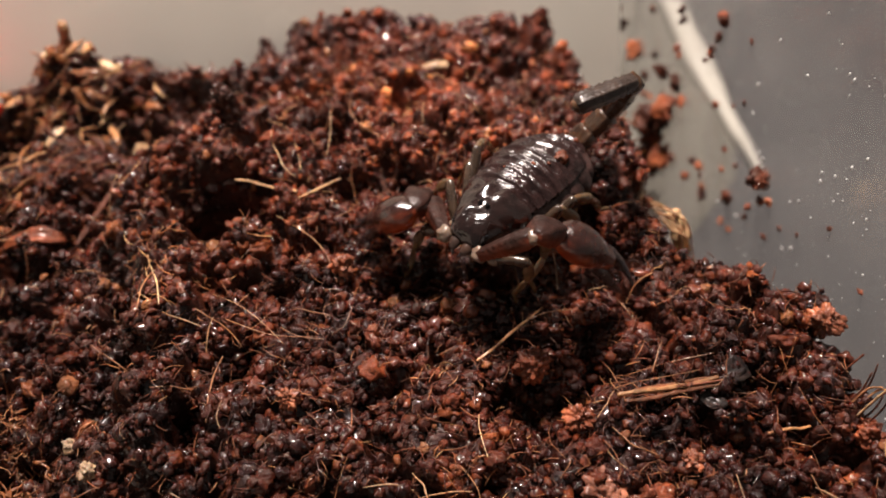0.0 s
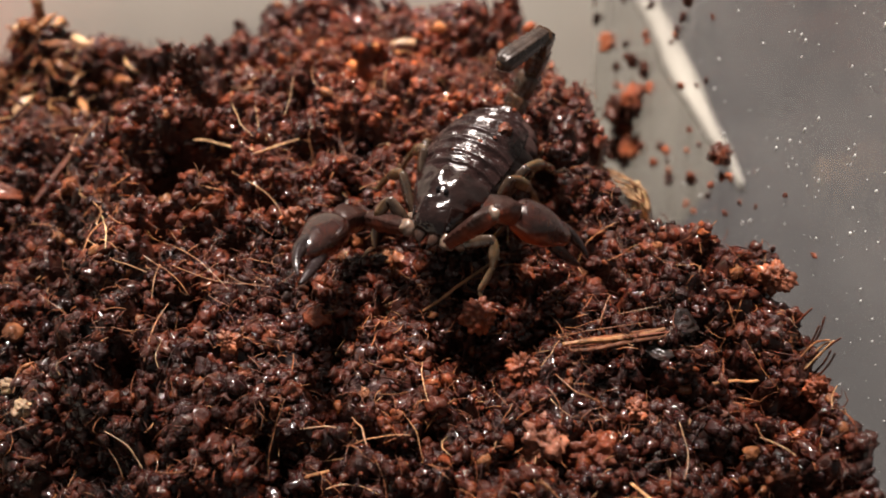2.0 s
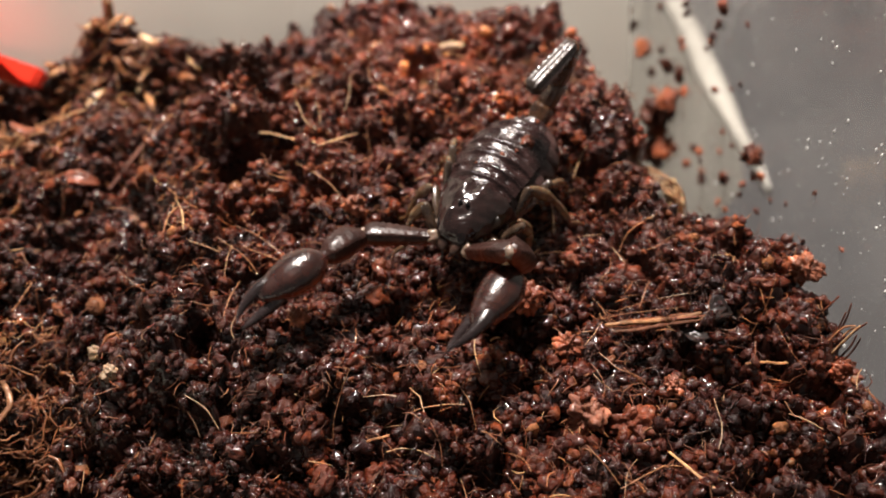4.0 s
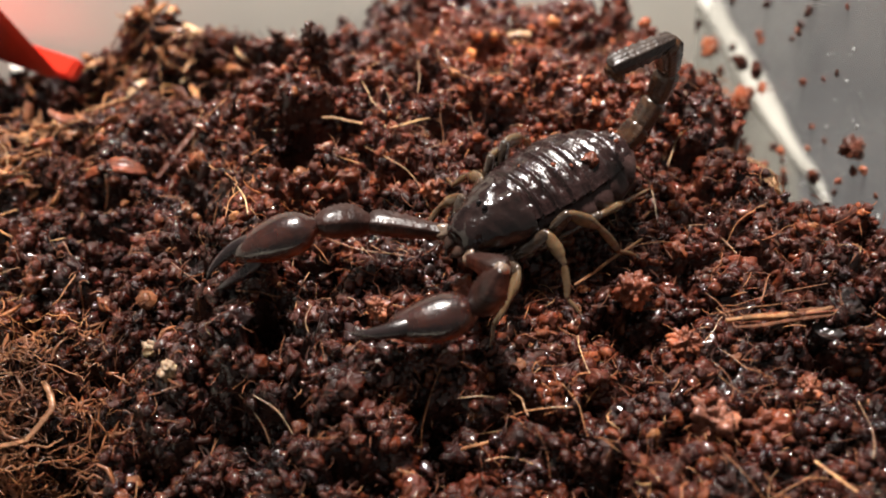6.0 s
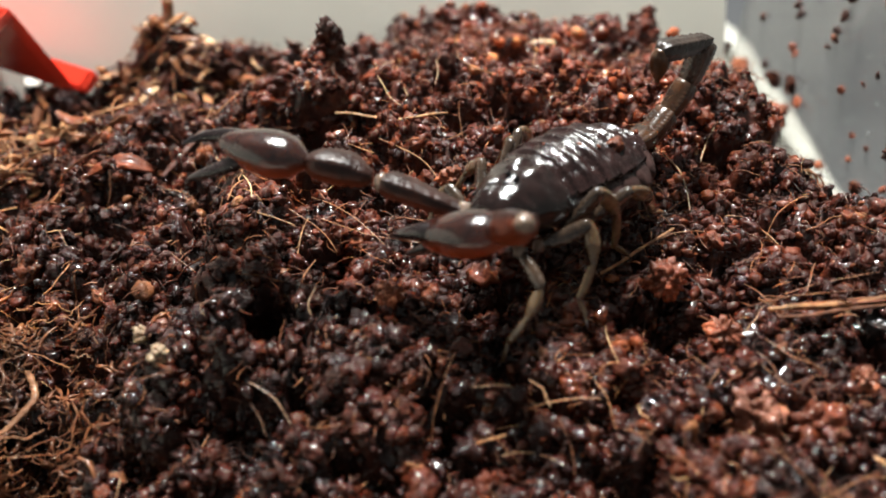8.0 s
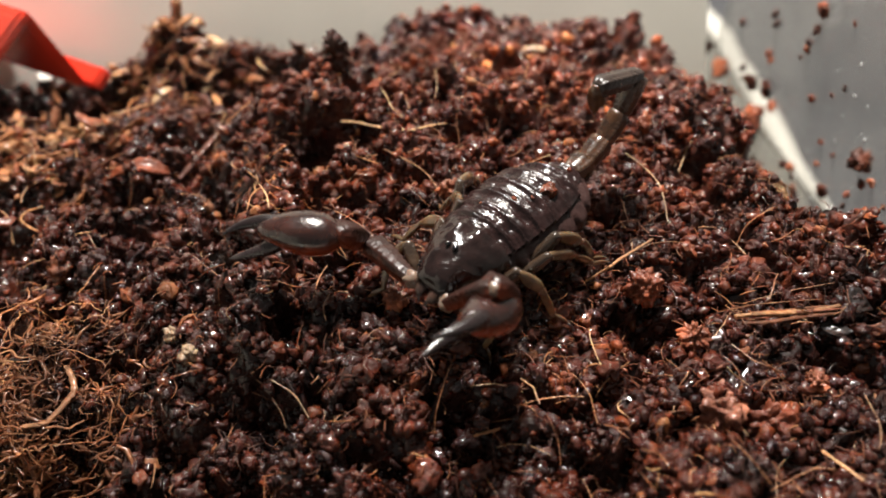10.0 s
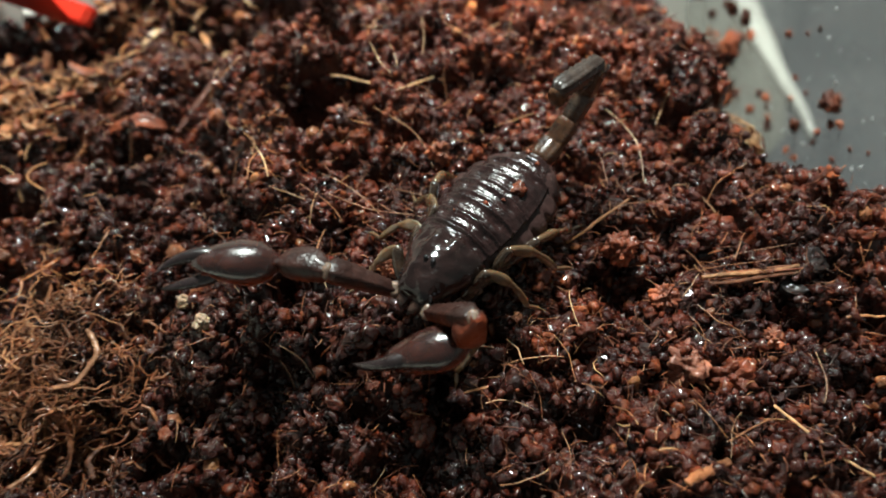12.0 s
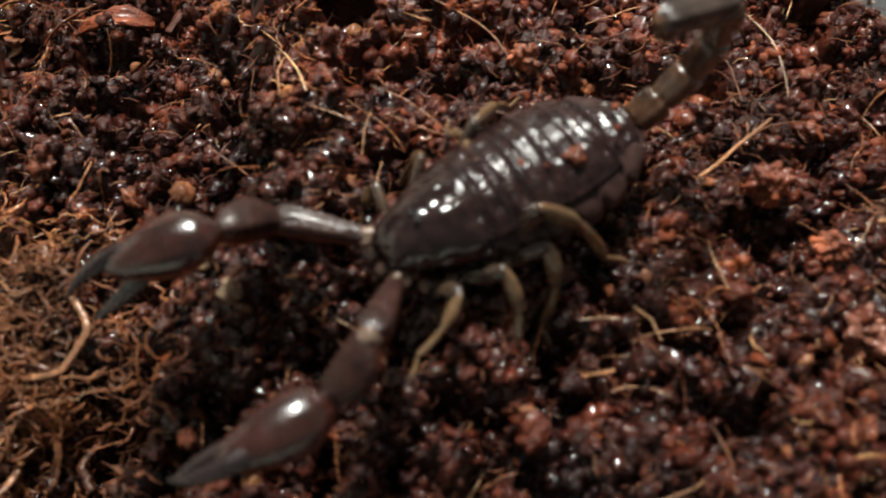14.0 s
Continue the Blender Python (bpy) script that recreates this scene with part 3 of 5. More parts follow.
# arms: upper arm, forearm and claw, each along its own x from its joint
def arm(side):
    upper = part("upper_arm", loft("upper_arm", [(-0.6, 0, 0, 0.45, 0.45, 0.45), (0.2, 0, 0, 0.72, 0.7, 0.65), (2.0, 0, 0, 0.86, 0.85, 0.75), (4.6, side * 0.1, 0, 1.15, 1.0, 0.9), (6.4, side * 0.1, 0, 1.22, 1.0, 0.9), (7.1, 0, 0, 0.95, 0.8, 0.75), (7.4, 0, 0, 0.5, 0.5, 0.5)],
                                 arm_mat, 48, 32, 0.17, 0.5), scorpion, "dark brown keeled upper arm")
    part("joint_skin", ball("joint_skin", (7.25, 0, 0.0), (0.72, 0.82, 0.78), pale_joint_mat, 2, 0.2), upper, "pale joint skin")
    part("joint_skin", ball("joint_skin", (-0.1, 0, 0.1), (0.85, 0.9, 0.85), pale_joint_mat, 5, 0.25), upper, "pale joint skin")
    fore = part("forearm", loft("forearm", [(-0.3, 0, 0, 0.55, 0.55, 0.55), (0.4, 0, 0, 1.0, 0.95, 0.9), (1.6, side * 0.35, 0, 1.55, 1.3, 1.2), (3.0, side * 0.3, 0, 1.62, 1.4, 1.3), (4.4, side * 0.1, 0, 1.35, 1.2, 1.1), (5.1, 0, 0, 0.85, 0.85, 0.8), (5.5, 0, 0, 0.5, 0.5, 0.5)],
                                arm_mat, 40, 32, 0.13, 0.5), scorpion, "brown forearm, orange-red below")
    palm = part("claw", loft("claw", [(-0.3, 0, 0, 0.5, 0.5, 0.5), (0.2, 0, 0, 1.0, 0.95, 0.95), (1.2, side * 0.1, 0, 1.9, 1.7, 1.65), (2.8, side * 0.2, 0, 2.32, 2.0, 1.95), (4.6, side * 0.3, 0, 2.1, 1.85, 1.8), (6.2, side * 0.4, 0, 1.6, 1.45, 1.4), (7.4, side * 0.4, 0.1, 1.05, 0.95, 0.95), (8.1, side * 0.4, 0.1, 0.4, 0.4, 0.4)],
                             claw_mat, 44, 36, 0.035, 0.3), scorpion, "glossy swollen red-brown claw")
    part("finger", loft("fixed_finger", [(4.8, side * 0.5, 0.3, 1.0, 0.95, 0.9), (6.2, side * 0.8, 0.42, 0.98, 0.92, 0.85), (7.6, side * 1.0, 0.45, 0.78, 0.78, 0.7), (9.2, side * 0.85, 0.25, 0.56, 0.56, 0.5), (10.6, side * 0.35, -0.1, 0.34, 0.34, 0.32), (11.4, -side * 0.2, -0.45, 0.06, 0.06, 0.06)],
                        finger_mat, 26, 18), palm, "dark curved fixed finger")
    mover = part("finger", loft("movable_finger", [(5.2, -side * 0.15, -0.4, 0.85, 0.8, 0.8), (6.6, -side * 0.35, -0.7, 0.8, 0.76, 0.76), (8.0, -side * 0.38, -0.85, 0.66, 0.62, 0.62), (9.5, -side * 0.3, -0.95, 0.48, 0.46, 0.44), (10.6, -side * 0.2, -1.0, 0.28, 0.27, 0.27), (11.2, -side * 0.1, -1.0, 0.06, 0.06, 0.06)],
                        finger_mat, 26, 18), palm, "dark curved movable finger")
    return [upper, fore, palm, mover]


right_arm, left_arm = arm(-1), arm(1)

# tail: five keeled rings and the sting
TAIL_LONG = (2.7, 3.2, 3.6, 4.3, 7.2)
TAIL_WIDE = (1.4, 1.3, 1.2, 1.2, 0.98)
tail = []
for k, (n, w) in enumerate(zip(TAIL_LONG, TAIL_WIDE)):
    st = [(-0.35, 0, 0, 0.5 * w, 0.5 * w, 0.5 * w), (0.25, 0, 0, 0.85 * w, 0.82 * w, 0.8 * w), (0.5 * n, 0, 0, w, 0.95 * w, 0.92 * w), (0.86 * n, 0, 0, 1.0 * w, 1.0 * w, 0.92 * w), (0.98 * n, 0, 0, 0.86 * w, 0.86 * w, 0.8 * w), (n + 0.2, 0, 0, 0.45 * w, 0.45 * w, 0.45 * w)]
    tail.append(part("tail_ring", loft("tail_ring", st, sting_mat if k == 4 else tail_mat, 44, 40, 0.24 if k == 4 else 0.16, 0.5), scorpion, "long dark keeled last tail ring" if k == 4 else "brown keeled tail ring"))
sting = part("sting", loft("sting", [(-0.3, 0, 0, 0.4, 0.4, 0.4), (0.4, 0, -0.1, 0.85, 0.8, 0.85), (1.5, 0, -0.15, 1.0, 0.85, 0.95), (2.5, 0, -0.1, 0.6, 0.55, 0.6), (3.3, 0, -0.2, 0.26, 0.25, 0.26), (4.0, 0, -0.6, 0.12, 0.12, 0.12), (4.3, 0, -1.0, 0.03, 0.03, 0.03)],
                           bulb_mat, 26, 20), scorpion, "amber-brown sting bulb with a curved dark point")
tail.append(sting)

# eight legs of four pieces, the hind ones longer
LEG_LONG = ((3.8, 2.9, 2.7, 2.0), (4.7, 3.4, 3.2, 2.1), (5.8, 4.0, 3.9, 2.3), (6.4, 4.4, 4.2, 2.5))
LEG_HIPS = ((9.0, 2.7), (7.1, 3.3), (5.0, 3.7), (3.2, 3.8))
LEG_FEET = {1: ((12.8, 6.7), (4.7, 10.5), (-1.6, 9.9), (-8.0, 7.6)), -1: ((12.2, 7.2), (5.2, 10.3), (-1.8, 9.8), (-8.2, 7.8))}
legs = []
for k in range(4):
    for side in (1, -1):
        seg = []
        big = 0.80 + 0.07 * k
        for name, n, r0, r1, mat, text in (("thigh", LEG_LONG[k][0], 0.50, 0.80, thigh_mat, "brown flattened thigh"), ("knee_piece", LEG_LONG[k][1], 0.62, 0.46, leg_mat, "tan translucent leg piece"),
                                           ("shin", LEG_LONG[k][2], 0.44, 0.40, leg_mat, "tan translucent leg piece"), ("foot", LEG_LONG[k][3], 0.27, 0.15, leg_mat, "tan-yellow thin foot")):
            r0, r1 = r0 * big, r1 * big
            mid = max(r0, r1) * (1.22 if name == "knee_piece" else 1.02)
            st = [(-0.2, 0, 0, 0.3 * r0, 0.4 * r0, 0.4 * r0), (0.12, 0, 0, 0.55 * r0, 0.75 * r0, 0.7 * r0), (0.25 * n, 0, 0.02, 0.6 * (r0 + mid) / 2, 0.55 * (r0 + mid), 0.5 * (r0 + mid)), (0.58 * n, 0, 0.06, 0.62 * mid, 1.08 * mid, 0.95 * mid),
                  (0.86 * n, 0, 0.03, 0.66 * r1, 1.02 * r1, 0.92 * r1), (n, 0, 0, 0.55 * r1, 0.8 * r1, 0.7 * r1), (n + 0.2, 0, 0, 0.25 * r1, 0.3 * r1, 0.3 * r1)]
            ob = part(name, loft(name, st, mat, 24, 16, 0.07, 0.6), scorpion, text)
            if name == "foot":
                for y in (-0.16, 0.16):
                    part("foot_claw", loft("foot_claw", [(n - 0.1, y, 0, 0.1, 0.1, 0.1), (n + 0.3, y * 2, 0.02, 0.07, 0.07, 0.07), (n + 0.6, y * 2.6, -0.2, 0.02, 0.02, 0.02)], finger_mat, 6, 6), ob)
            if name == "thigh":
                part("hip_knob", ball("hip_knob", (0.1, 0, 0), (0.62, 0.5, 0.55), pale_joint_mat, k, 0.2), ob, "pale hip joint")
            seg.append(ob)
        legs.append((k, side, seg))


# ---- loose things on the soil ----
def ground(x, y):
    return float(soil_height(np.array(float(x)), np.array(float(y))))


def tube(name, points, radius, mat, sides=6, tip=0.35, flat=1.0):
    """A thin tapered tube through the points, in millimetres."""
    p = smooth_rows(points, max(12, 5 * len(points)))
    n = len(p)
    verts, tris = [], []
    for k in range(n):
        d = Vector(p[min(k + 1, n - 1)] - p[max(k - 1, 0)]).normalized()
        side = d.cross(Vector((0, 0, 1)))
        side = side.normalized() if side.length > 1e-3 else Vector((1, 0, 0))
        up = side.cross(d)
        u = k / (n - 1)
        r = radius * (tip + (1 - tip) * math.sin(math.pi * min(1, 0.12 + 0.76 * u)) ** 0.5) * (1 + 0.12 * math.sin(k * 1.7))
        for j in range(sides):
            a = 2 * math.pi * j / sides
            verts.append(Vector(p[k]) + side * (r * math.cos(a)) + up * (r * flat * math.sin(a)))
    for k in range(n - 1):
        for j in range(sides):
            a, b = k * sides + j, k * sides + (j + 1) % sides
            tris += [(a, b, b + sides), (a, b + sides, a + sides)]
    tris += [(0, j + 1, j) for j in range(1, sides - 1)] + [((n - 1) * sides, (n - 1) * sides + j, (n - 1) * sides + j + 1) for j in range(1, sides - 1)]
    return mesh_of(name, np.array([v[:] for v in verts]) * MM, tris, mat)


def lie(rng, x0, y0, x1, y1, bow, lift, count=5, floor=-40.0):
    """Points of a bent thread that lies on the soil between two places."""
    dx, dy = x1 - x0, y1 - y0
    n = math.hypot(dx, dy) + 1e-6
    kink = rng.normal(0, 0.10 * n, (count, 2))
    pts = []
    for k in range(count):
        s = k / (count - 1)
        b = bow * math.sin(math.pi * s)
        x, y = x0 + dx * s - dy / n * b, y0 + dy * s + dx / n * b
        if 0 < k < count - 1:
            x, y = x + kink[k, 0] * 0.15, y + kink[k, 1] * 0.15
        pts.append([x, y, max(floor, ground(x, y))])
    high = np.array(pts)
    line = np.linspace(high[0, 2], high[-1, 2], count)
    high[:, 2] = line + 0.7 * max(0.0, float(np.max(high[:, 2] - line))) + 0.3 + lift * np.sin(np.linspace(0.2, 2.6, count))
    return high


RNG_THINGS = np.random.default_rng(21)
bark_mat = material("dark_brown_coir", soil_look([(0.0, (0.05, 0.016, 0.009)), (1.0, (0.12, 0.035, 0.016))], (0.25, 0.6), True))
husk_mat = material("dry_husk", soil_look([(0.0, (0.16, 0.06, 0.025)), (0.7, (0.30, 0.13, 0.05)), (1.0, (0.42, 0.24, 0.11))], (0.35, 0.65), True))
# kind, from x, y, to x, y, bow
THREADS = [
    ("straw", -25.2, 70.6, -17.1, 67.3, 0), ("straw", -16.3, 64.5, -12.2, 69.9, 0), ("f", -19.1, 63.7, -11.3, 54.0, 1.2), ("f", -22.5, 48.9, -12.8, 47.3, -1),
    ("f", -13.6, 70.7, -16.3, 87.2, -1.2), ("f", -14.0, 81.5, -18.2, 79.9, 2.0), ("f", -6.4, 73.8, -12.0, 83.6, 1.6), ("stick", 16.3, 40.2, 28.8, 42.3, 0),
]
THREADS += [
    ("f", -20.9, 75.7, -17.3, 68.8, -0.8), ("straw", 3.6, 44.8, 10.8, 51.2, 0), ("f", 16.6, 45.4, 18.1, 39.8, 0.3), ("f", -37.8, 47.8, -32.4, 43.2, 0), ("f", -22.4, 36.9, -22.8, 45.9, 0.4),
    ("f", -25.9, 50.3, -20.9, 46.9, 0.4), ("f", -24.0, 51.7, -16.1, 46.1, 0.5), ("f", -32.9, 57.8, -29.1, 49.6, 0.3), ("f", -7.3, 31.5, -2.5, 31.3, 0.3), ("straw", -7.5, 27.9, -4.4, 28.1, 0),
    ("f", -2.7, 33.2, -1.0, 30.0, 0.2), ("f", -0.4, 29.2, 1.0, 25.5, 0.2), ("f", 8.8, 64.3, 12.4, 53.1, 1.2), ("f", 9.5, 49.8, 14.0, 50.9, 0.2),
]
THREADS += [
    ("f", 16.9, 41.0, 26.1, 43.3, 0), ("f", -10.3, 28.5, -8.8, 33.8, 0.3), ("f", -32.9, 58.4, -32.2, 54.9, 0.3), ("f", -27.0, 86.0, -16.5, 69.0, 2),
    ("f", -24.0, 44.9, -23.9, 49.3, 0.5), ("straw", 31.4, 36.5, 36.7, 38.4, 0), ("f", 21.3, 25.9, 26.2, 23.5, 0.2), ("f", 27.7, 32.5, 27.1, 26.6, 0.4),
    ("f", 35.1, 31.6, 36.7, 28.3, 0), ("f", -27.1, 31.7, -23.8, 27.9, 0.3), ("chip", -41.6, 72.9, -45.3, 65.2, 0), ("f", 33.8, 45.5, 34.9, 42.8, 0),
]
THREADS += [
    ("f", -32.5, 52.5, -25.0, 48.2, -0.6), 
    ("f", 19.0, 43.6, 27.4, 44.7, 0), ("f", -6.2, 28.5, -3.2, 26.4, 0), ("straw", 22.5, 26.4, 30.4, 19.8, -0.5), ("husk", 13.0, 17.6, 17.6, 20.6, 0),
    ("f", 15.3, 38.4, 17.2, 41.1, 0), ("f", 15.6, 35.7, 16.7, 32.1, 0.5), ("f", -25.5, 31.1, -21.6, 28.1, 0.4), ("f", -52.9, 26.0, -46.6, 22.7, 0.6),
]
THREADS += [
    ("f", -38.4, 49.1, -33.6, 46.1, 0), ("f", 17.7, 22.7, 22.3, 25.5, 0), ("f", -14.3, 20.0, -10.9, 21.2, 0.4), ("f", -31.2, 48.9, -31.6, 56.4, 0.4),
    ("f", 2.0, 33.5, 4.2, 29.0, 0.5), ("f", 4.2, 32.4, 7.0, 34.5, 0.2), ("f", -3.0, 30.5, 3.0, 31.2, 0.4),
]
for kind, x0, y0, x1, y1, bow in THREADS:
    pts = lie(RNG_THINGS, x0, y0, x1, y1, bow, 0.4 if kind == "f" else 0.1, 5, -1.5 if kind == "straw" and y0 > 60 else -40.0)
    if kind == "f":
        tagged(new("coir_fibre", tube("coir_fibre", pts, RNG_THINGS.uniform(0.05, 0.095), fibre_mat)), "thin tan coir fibre lying on the soil", "fibre", "loose coir fibres")
    elif kind == "straw":
        tagged(new("straw_piece", tube("straw_piece", pts, 0.17, pale_mat, 7, 0.6, 0.6)), "pale straight straw piece on the soil", "straw", "straw pieces")
    elif kind == "husk":
        tagged(new("coconut_husk_strip", tube("coconut_husk_strip", pts, 0.5, husk_mat, 10, 0.25, 0.5)), "pale broad strip of coconut husk", "husk")
    elif kind == "chip":
        tagged(new("bark_strip", tube("bark_strip", pts, 0.45, bark_mat, 8, 0.5, 0.4)), "brown bark strip leaning on the soil", "bark")
    else:
        stick = tagged(new("woody_stick"), "tan splintered woody stick on dark soil", "stick")
        for k in range(7):
            off = RNG_THINGS.normal(0, 0.2, 3) * (1, 1, 0.5)
            a, b = RNG_THINGS.uniform(0, 0.25), RNG_THINGS.uniform(0.75, 1.0)
            q = pts[0] + (pts[-1] - pts[0]) * np.linspace(a, b, 5)[:, None] + off + (0, 0, 0.2)
            part("splinter", tube("splinter", q + RNG_THINGS.normal(0, 0.10, (5, 3)), RNG_THINGS.uniform(0.12, 0.32), husk_mat if k % 3 else clump_mat, 7, 0.4, 0.6), stick)

# short loose fibres scattered over the heap
for k in range(110):
    x, y = RNG_THINGS.uniform(-55, 40), RNG_THINGS.uniform(16, 92)
    if wall_gap(x, y) < 16 and y > 50:
        continue
    a, n = RNG_THINGS.uniform(0, math.pi), RNG_THINGS.uniform(2.0, 5.5)
    pts = lie(RNG_THINGS, x, y, x + n * math.cos(a), y + n * math.sin(a), RNG_THINGS.normal(0, 0.4), RNG_THINGS.uniform(0, 0.5))
    tagged(new("coir_fibre", tube("coir_fibre", pts, RNG_THINGS.uniform(0.045, 0.095), fibre_mat, 5)), "thin tan coir fibre lying on the soil", "fibre", "loose coir fibres")

dry_mat = material("dry_tan_coir", soil_look([(0.0, (0.20, 0.085, 0.036)), (0.6, (0.36, 0.175, 0.075)), (1.0, (0.50, 0.31, 0.16))], (0.4, 0.7), True))
# the dry, curly fibre tuft at the front of the box and its smaller neighbour at the back
mat_mat = material("matted_fibre", soil_look([(0.0, (0.12, 0.045, 0.018)), (0.6, (0.28, 0.115, 0.045)), (1.0, (0.46, 0.24, 0.11))], (0.35, 0.65), True))
tuft = tagged(new("fibre_tuft"), "curly dry tan tuft of matted coconut fibres", "fibre tuft")
for k in range(300):
    band = k < 10
    cx, cy = (RNG_THINGS.normal(-56, 4), RNG_THINGS.normal(26, 4)) if band else (RNG_THINGS.normal(-53, 5.0), RNG_THINGS.normal(31, 5.0))
    r, a0, span = (RNG_THINGS.uniform(4, 8), RNG_THINGS.uniform(0, 6.28), RNG_THINGS.uniform(1.2, 2.4)) if band else (RNG_THINGS.uniform(1.5, 6.0), RNG_THINGS.uniform(0, 6.28), RNG_THINGS.uniform(0.5, 1.6))
    zc, tilt = ground(cx, cy) + RNG_THINGS.uniform(0.1, 2.2), RNG_THINGS.normal(0, 0.3)
    pts = []
    for s in np.linspace(0, 1, 7):
        q = a0 + span * s
        jig = 0.12 if band else 0.2
        x, y = cx + r * math.cos(q) + RNG_THINGS.normal(0, jig), cy + 0.8 * r * math.sin(q) + RNG_THINGS.normal(0, jig)
        pts.append((x, y, max(zc + tilt * r * math.sin(q), ground(x, y) + 0.2)))
    part("fibre", tube("fibre", pts, RNG_THINGS.uniform(0.2, 0.4) if band else 0.04 + 0.11 * RNG_THINGS.random() ** 2, mat_mat, 6, 0.3, 0.5), tuft)


def fluff(count, seed):
    """Short bent shreds of fibre, too many to count, felted together round the tuft."""
    rng = np.random.default_rng(seed)
    verts, quads = [], []
    for k in range(count):
        x, y = rng.normal(-52, 6.5), rng.normal(29, 5.5)
        a, n, w = rng.uniform(0, 2 * math.pi), rng.uniform(0.8, 3.2), 0.05 + 0.30 * rng.random() ** 3
        z = ground(x, y) + rng.uniform(0.1, 1.5)
        turn, rise = rng.normal(0, 0.5), rng.normal(0, 0.35)
        base = len(verts)
        for i in range(4):
            d = Vector((math.cos(a), math.sin(a), rise))
            side = Vector((-d.y, d.x, rng.normal(0, 0.3)))
            taper = w * (0.5, 1.0, 0.9, 0.3)[i]
            for off in (side * taper, Vector((0, 0, taper * 0.8)), side * -taper):
                verts.append((x + off.x, y + off.y, z + off.z))
            x, y, z = x + d.x * n / 3, y + d.y * n / 3, z + d.z * n / 3
            a, rise = a + turn + rng.normal(0, 0.3), rise - 0.15
        for i in range(3):
            p = base + 3 * i
            quads += [(p + j, p + (j + 1) % 3, p + 3 + (j + 1) % 3, p + 3 + j) for j in range(3)]
    return mesh_of("fluff", np.array(verts) * MM, np.array(quads), mat_mat)


tagged(part("fluff", fluff(1500, 61), tuft, "felted short shreds of coconut fibre"), kind="stuff")


def clump_mesh(name, size, mat, seed):
    """A ragged clump of grains stuck together, in one skin."""
    v, f = ico(5 if size > 1.2 else 4)
    out = []
    for p in v:
        q = Vector(p) + Vector((seed * 1.7, seed * 0.9, seed * 0.3))
        near = noise.voronoi(q * 2.6)[0]
        r = 0.78 + 0.45 * noise.noise(q * 1.1) + 0.5 * (0.42 - near[0]) + 0.10 * noise.noise(q * 9)
        out.append(p * max(0.3, r))
    return mesh_of(name, np.array(out) * size * MM, f, mat)


# x, y, size, kind
CLUMPS = [(-15, 40, 1.4, "o"), (9.3, 44, 2.2, "o"), (15.6, 31.3, 2.8, "k"), (19.6, 30.6, 2.9, "p"), (-33.6, 33, 1.15, "w"), (39.5, 48.5, 2.2, "o"), (42.3, 37.5, 1.8, "o"),
          (-10.8, 56, 1.7, "p"), (-27, 79, 2.0, "d"), (-36.3, 36, 0.9, "w"), (-36.7, 25.4, 0.9, "b"), (-31.4, 20.6, 0.9, "b"), (-40, 44.5, 1.1, "b"), (-63, 47, 1.0, "b"), (34, 30, 0.8, "b"),
          (13.5, 38.5, 1.8, "p"), (-26, 60, 0.9, "b"), (2, 60, 1.0, "o"), (24, 34, 1.4, "p")]
flake_mat = material("cream_flake", soil_look([(0.0, (0.40, 0.30, 0.18)), (1.0, (0.58, 0.47, 0.33))], (0.3, 0.6), True))
pink_mat = material("pink_coir_clump", soil_look([(0.0, (0.26, 0.105, 0.065)), (1.0, (0.38, 0.17, 0.105))], (0.3, 0.6), True))
LOOKS = {"k": (pink_mat, "soil_clump", "pale pinkish fibrous coir clump on the soil", "clump"), "o": (clump_mat, "soil_clump", "orange-red crumbly coir clump on the soil", "clump"), "p": (clump_mat, "soil_clump", "pinkish-brown crumbly coir clump on the soil", "clump"),
         "w": (flake_mat, "pale_flake", "pale cream flake of husk on the soil", "flake"), "d": (bark_mat, "soil_clump", "dark spiky coir clump above the heap", "clump"),
         "b": (husk_mat, "husk_pellet", "small round tan pellet of husk", "pellet")}
for k, (x, y, size, kind) in enumerate(CLUMPS):
    mat, name, text, cat = LOOKS[kind]
    ob = tagged(new(name, ball(name, (0, 0, 0), (size, size * 0.85, size * 0.8), mat, k, 0.35) if kind == "b" else clump_mesh(name, size, mat, 100 + k)), text, cat)
    ob.matrix_world = pose(x * MM, y * MM, (ground(x, y) + (1.0 if kind == "d" else 0.6 if size > 2.6 else 0.45) * size) * MM, 0, 0, 40 * k) @ Matrix.Diagonal((1, 1, 1.7 if kind == "d" else 1, 1))

def chip_mesh(name, n, r, mat, seed):
    """A ragged, slightly curled flake, along x."""
    v, f = ico(3)
    out = []
    for p in v:
        q = Vector(p) * 1.2 + Vector((seed * 2.3, seed * 1.1, 0))
        k = 1 + 0.5 * noise.noise(q) + 0.35 * noise.noise(q * 2.7) + 0.15 * noise.noise(q * 6)
        x, y, z = p * k
        z = z * 0.45 * r + 0.5 * r * (y * y - 0.3) + 0.22 * n * x * x * math.sin(seed * 1.9)
        out.append((x * n * 0.5, y * r, z))
    return mesh_of(name, np.array(out) * MM, f, mat)


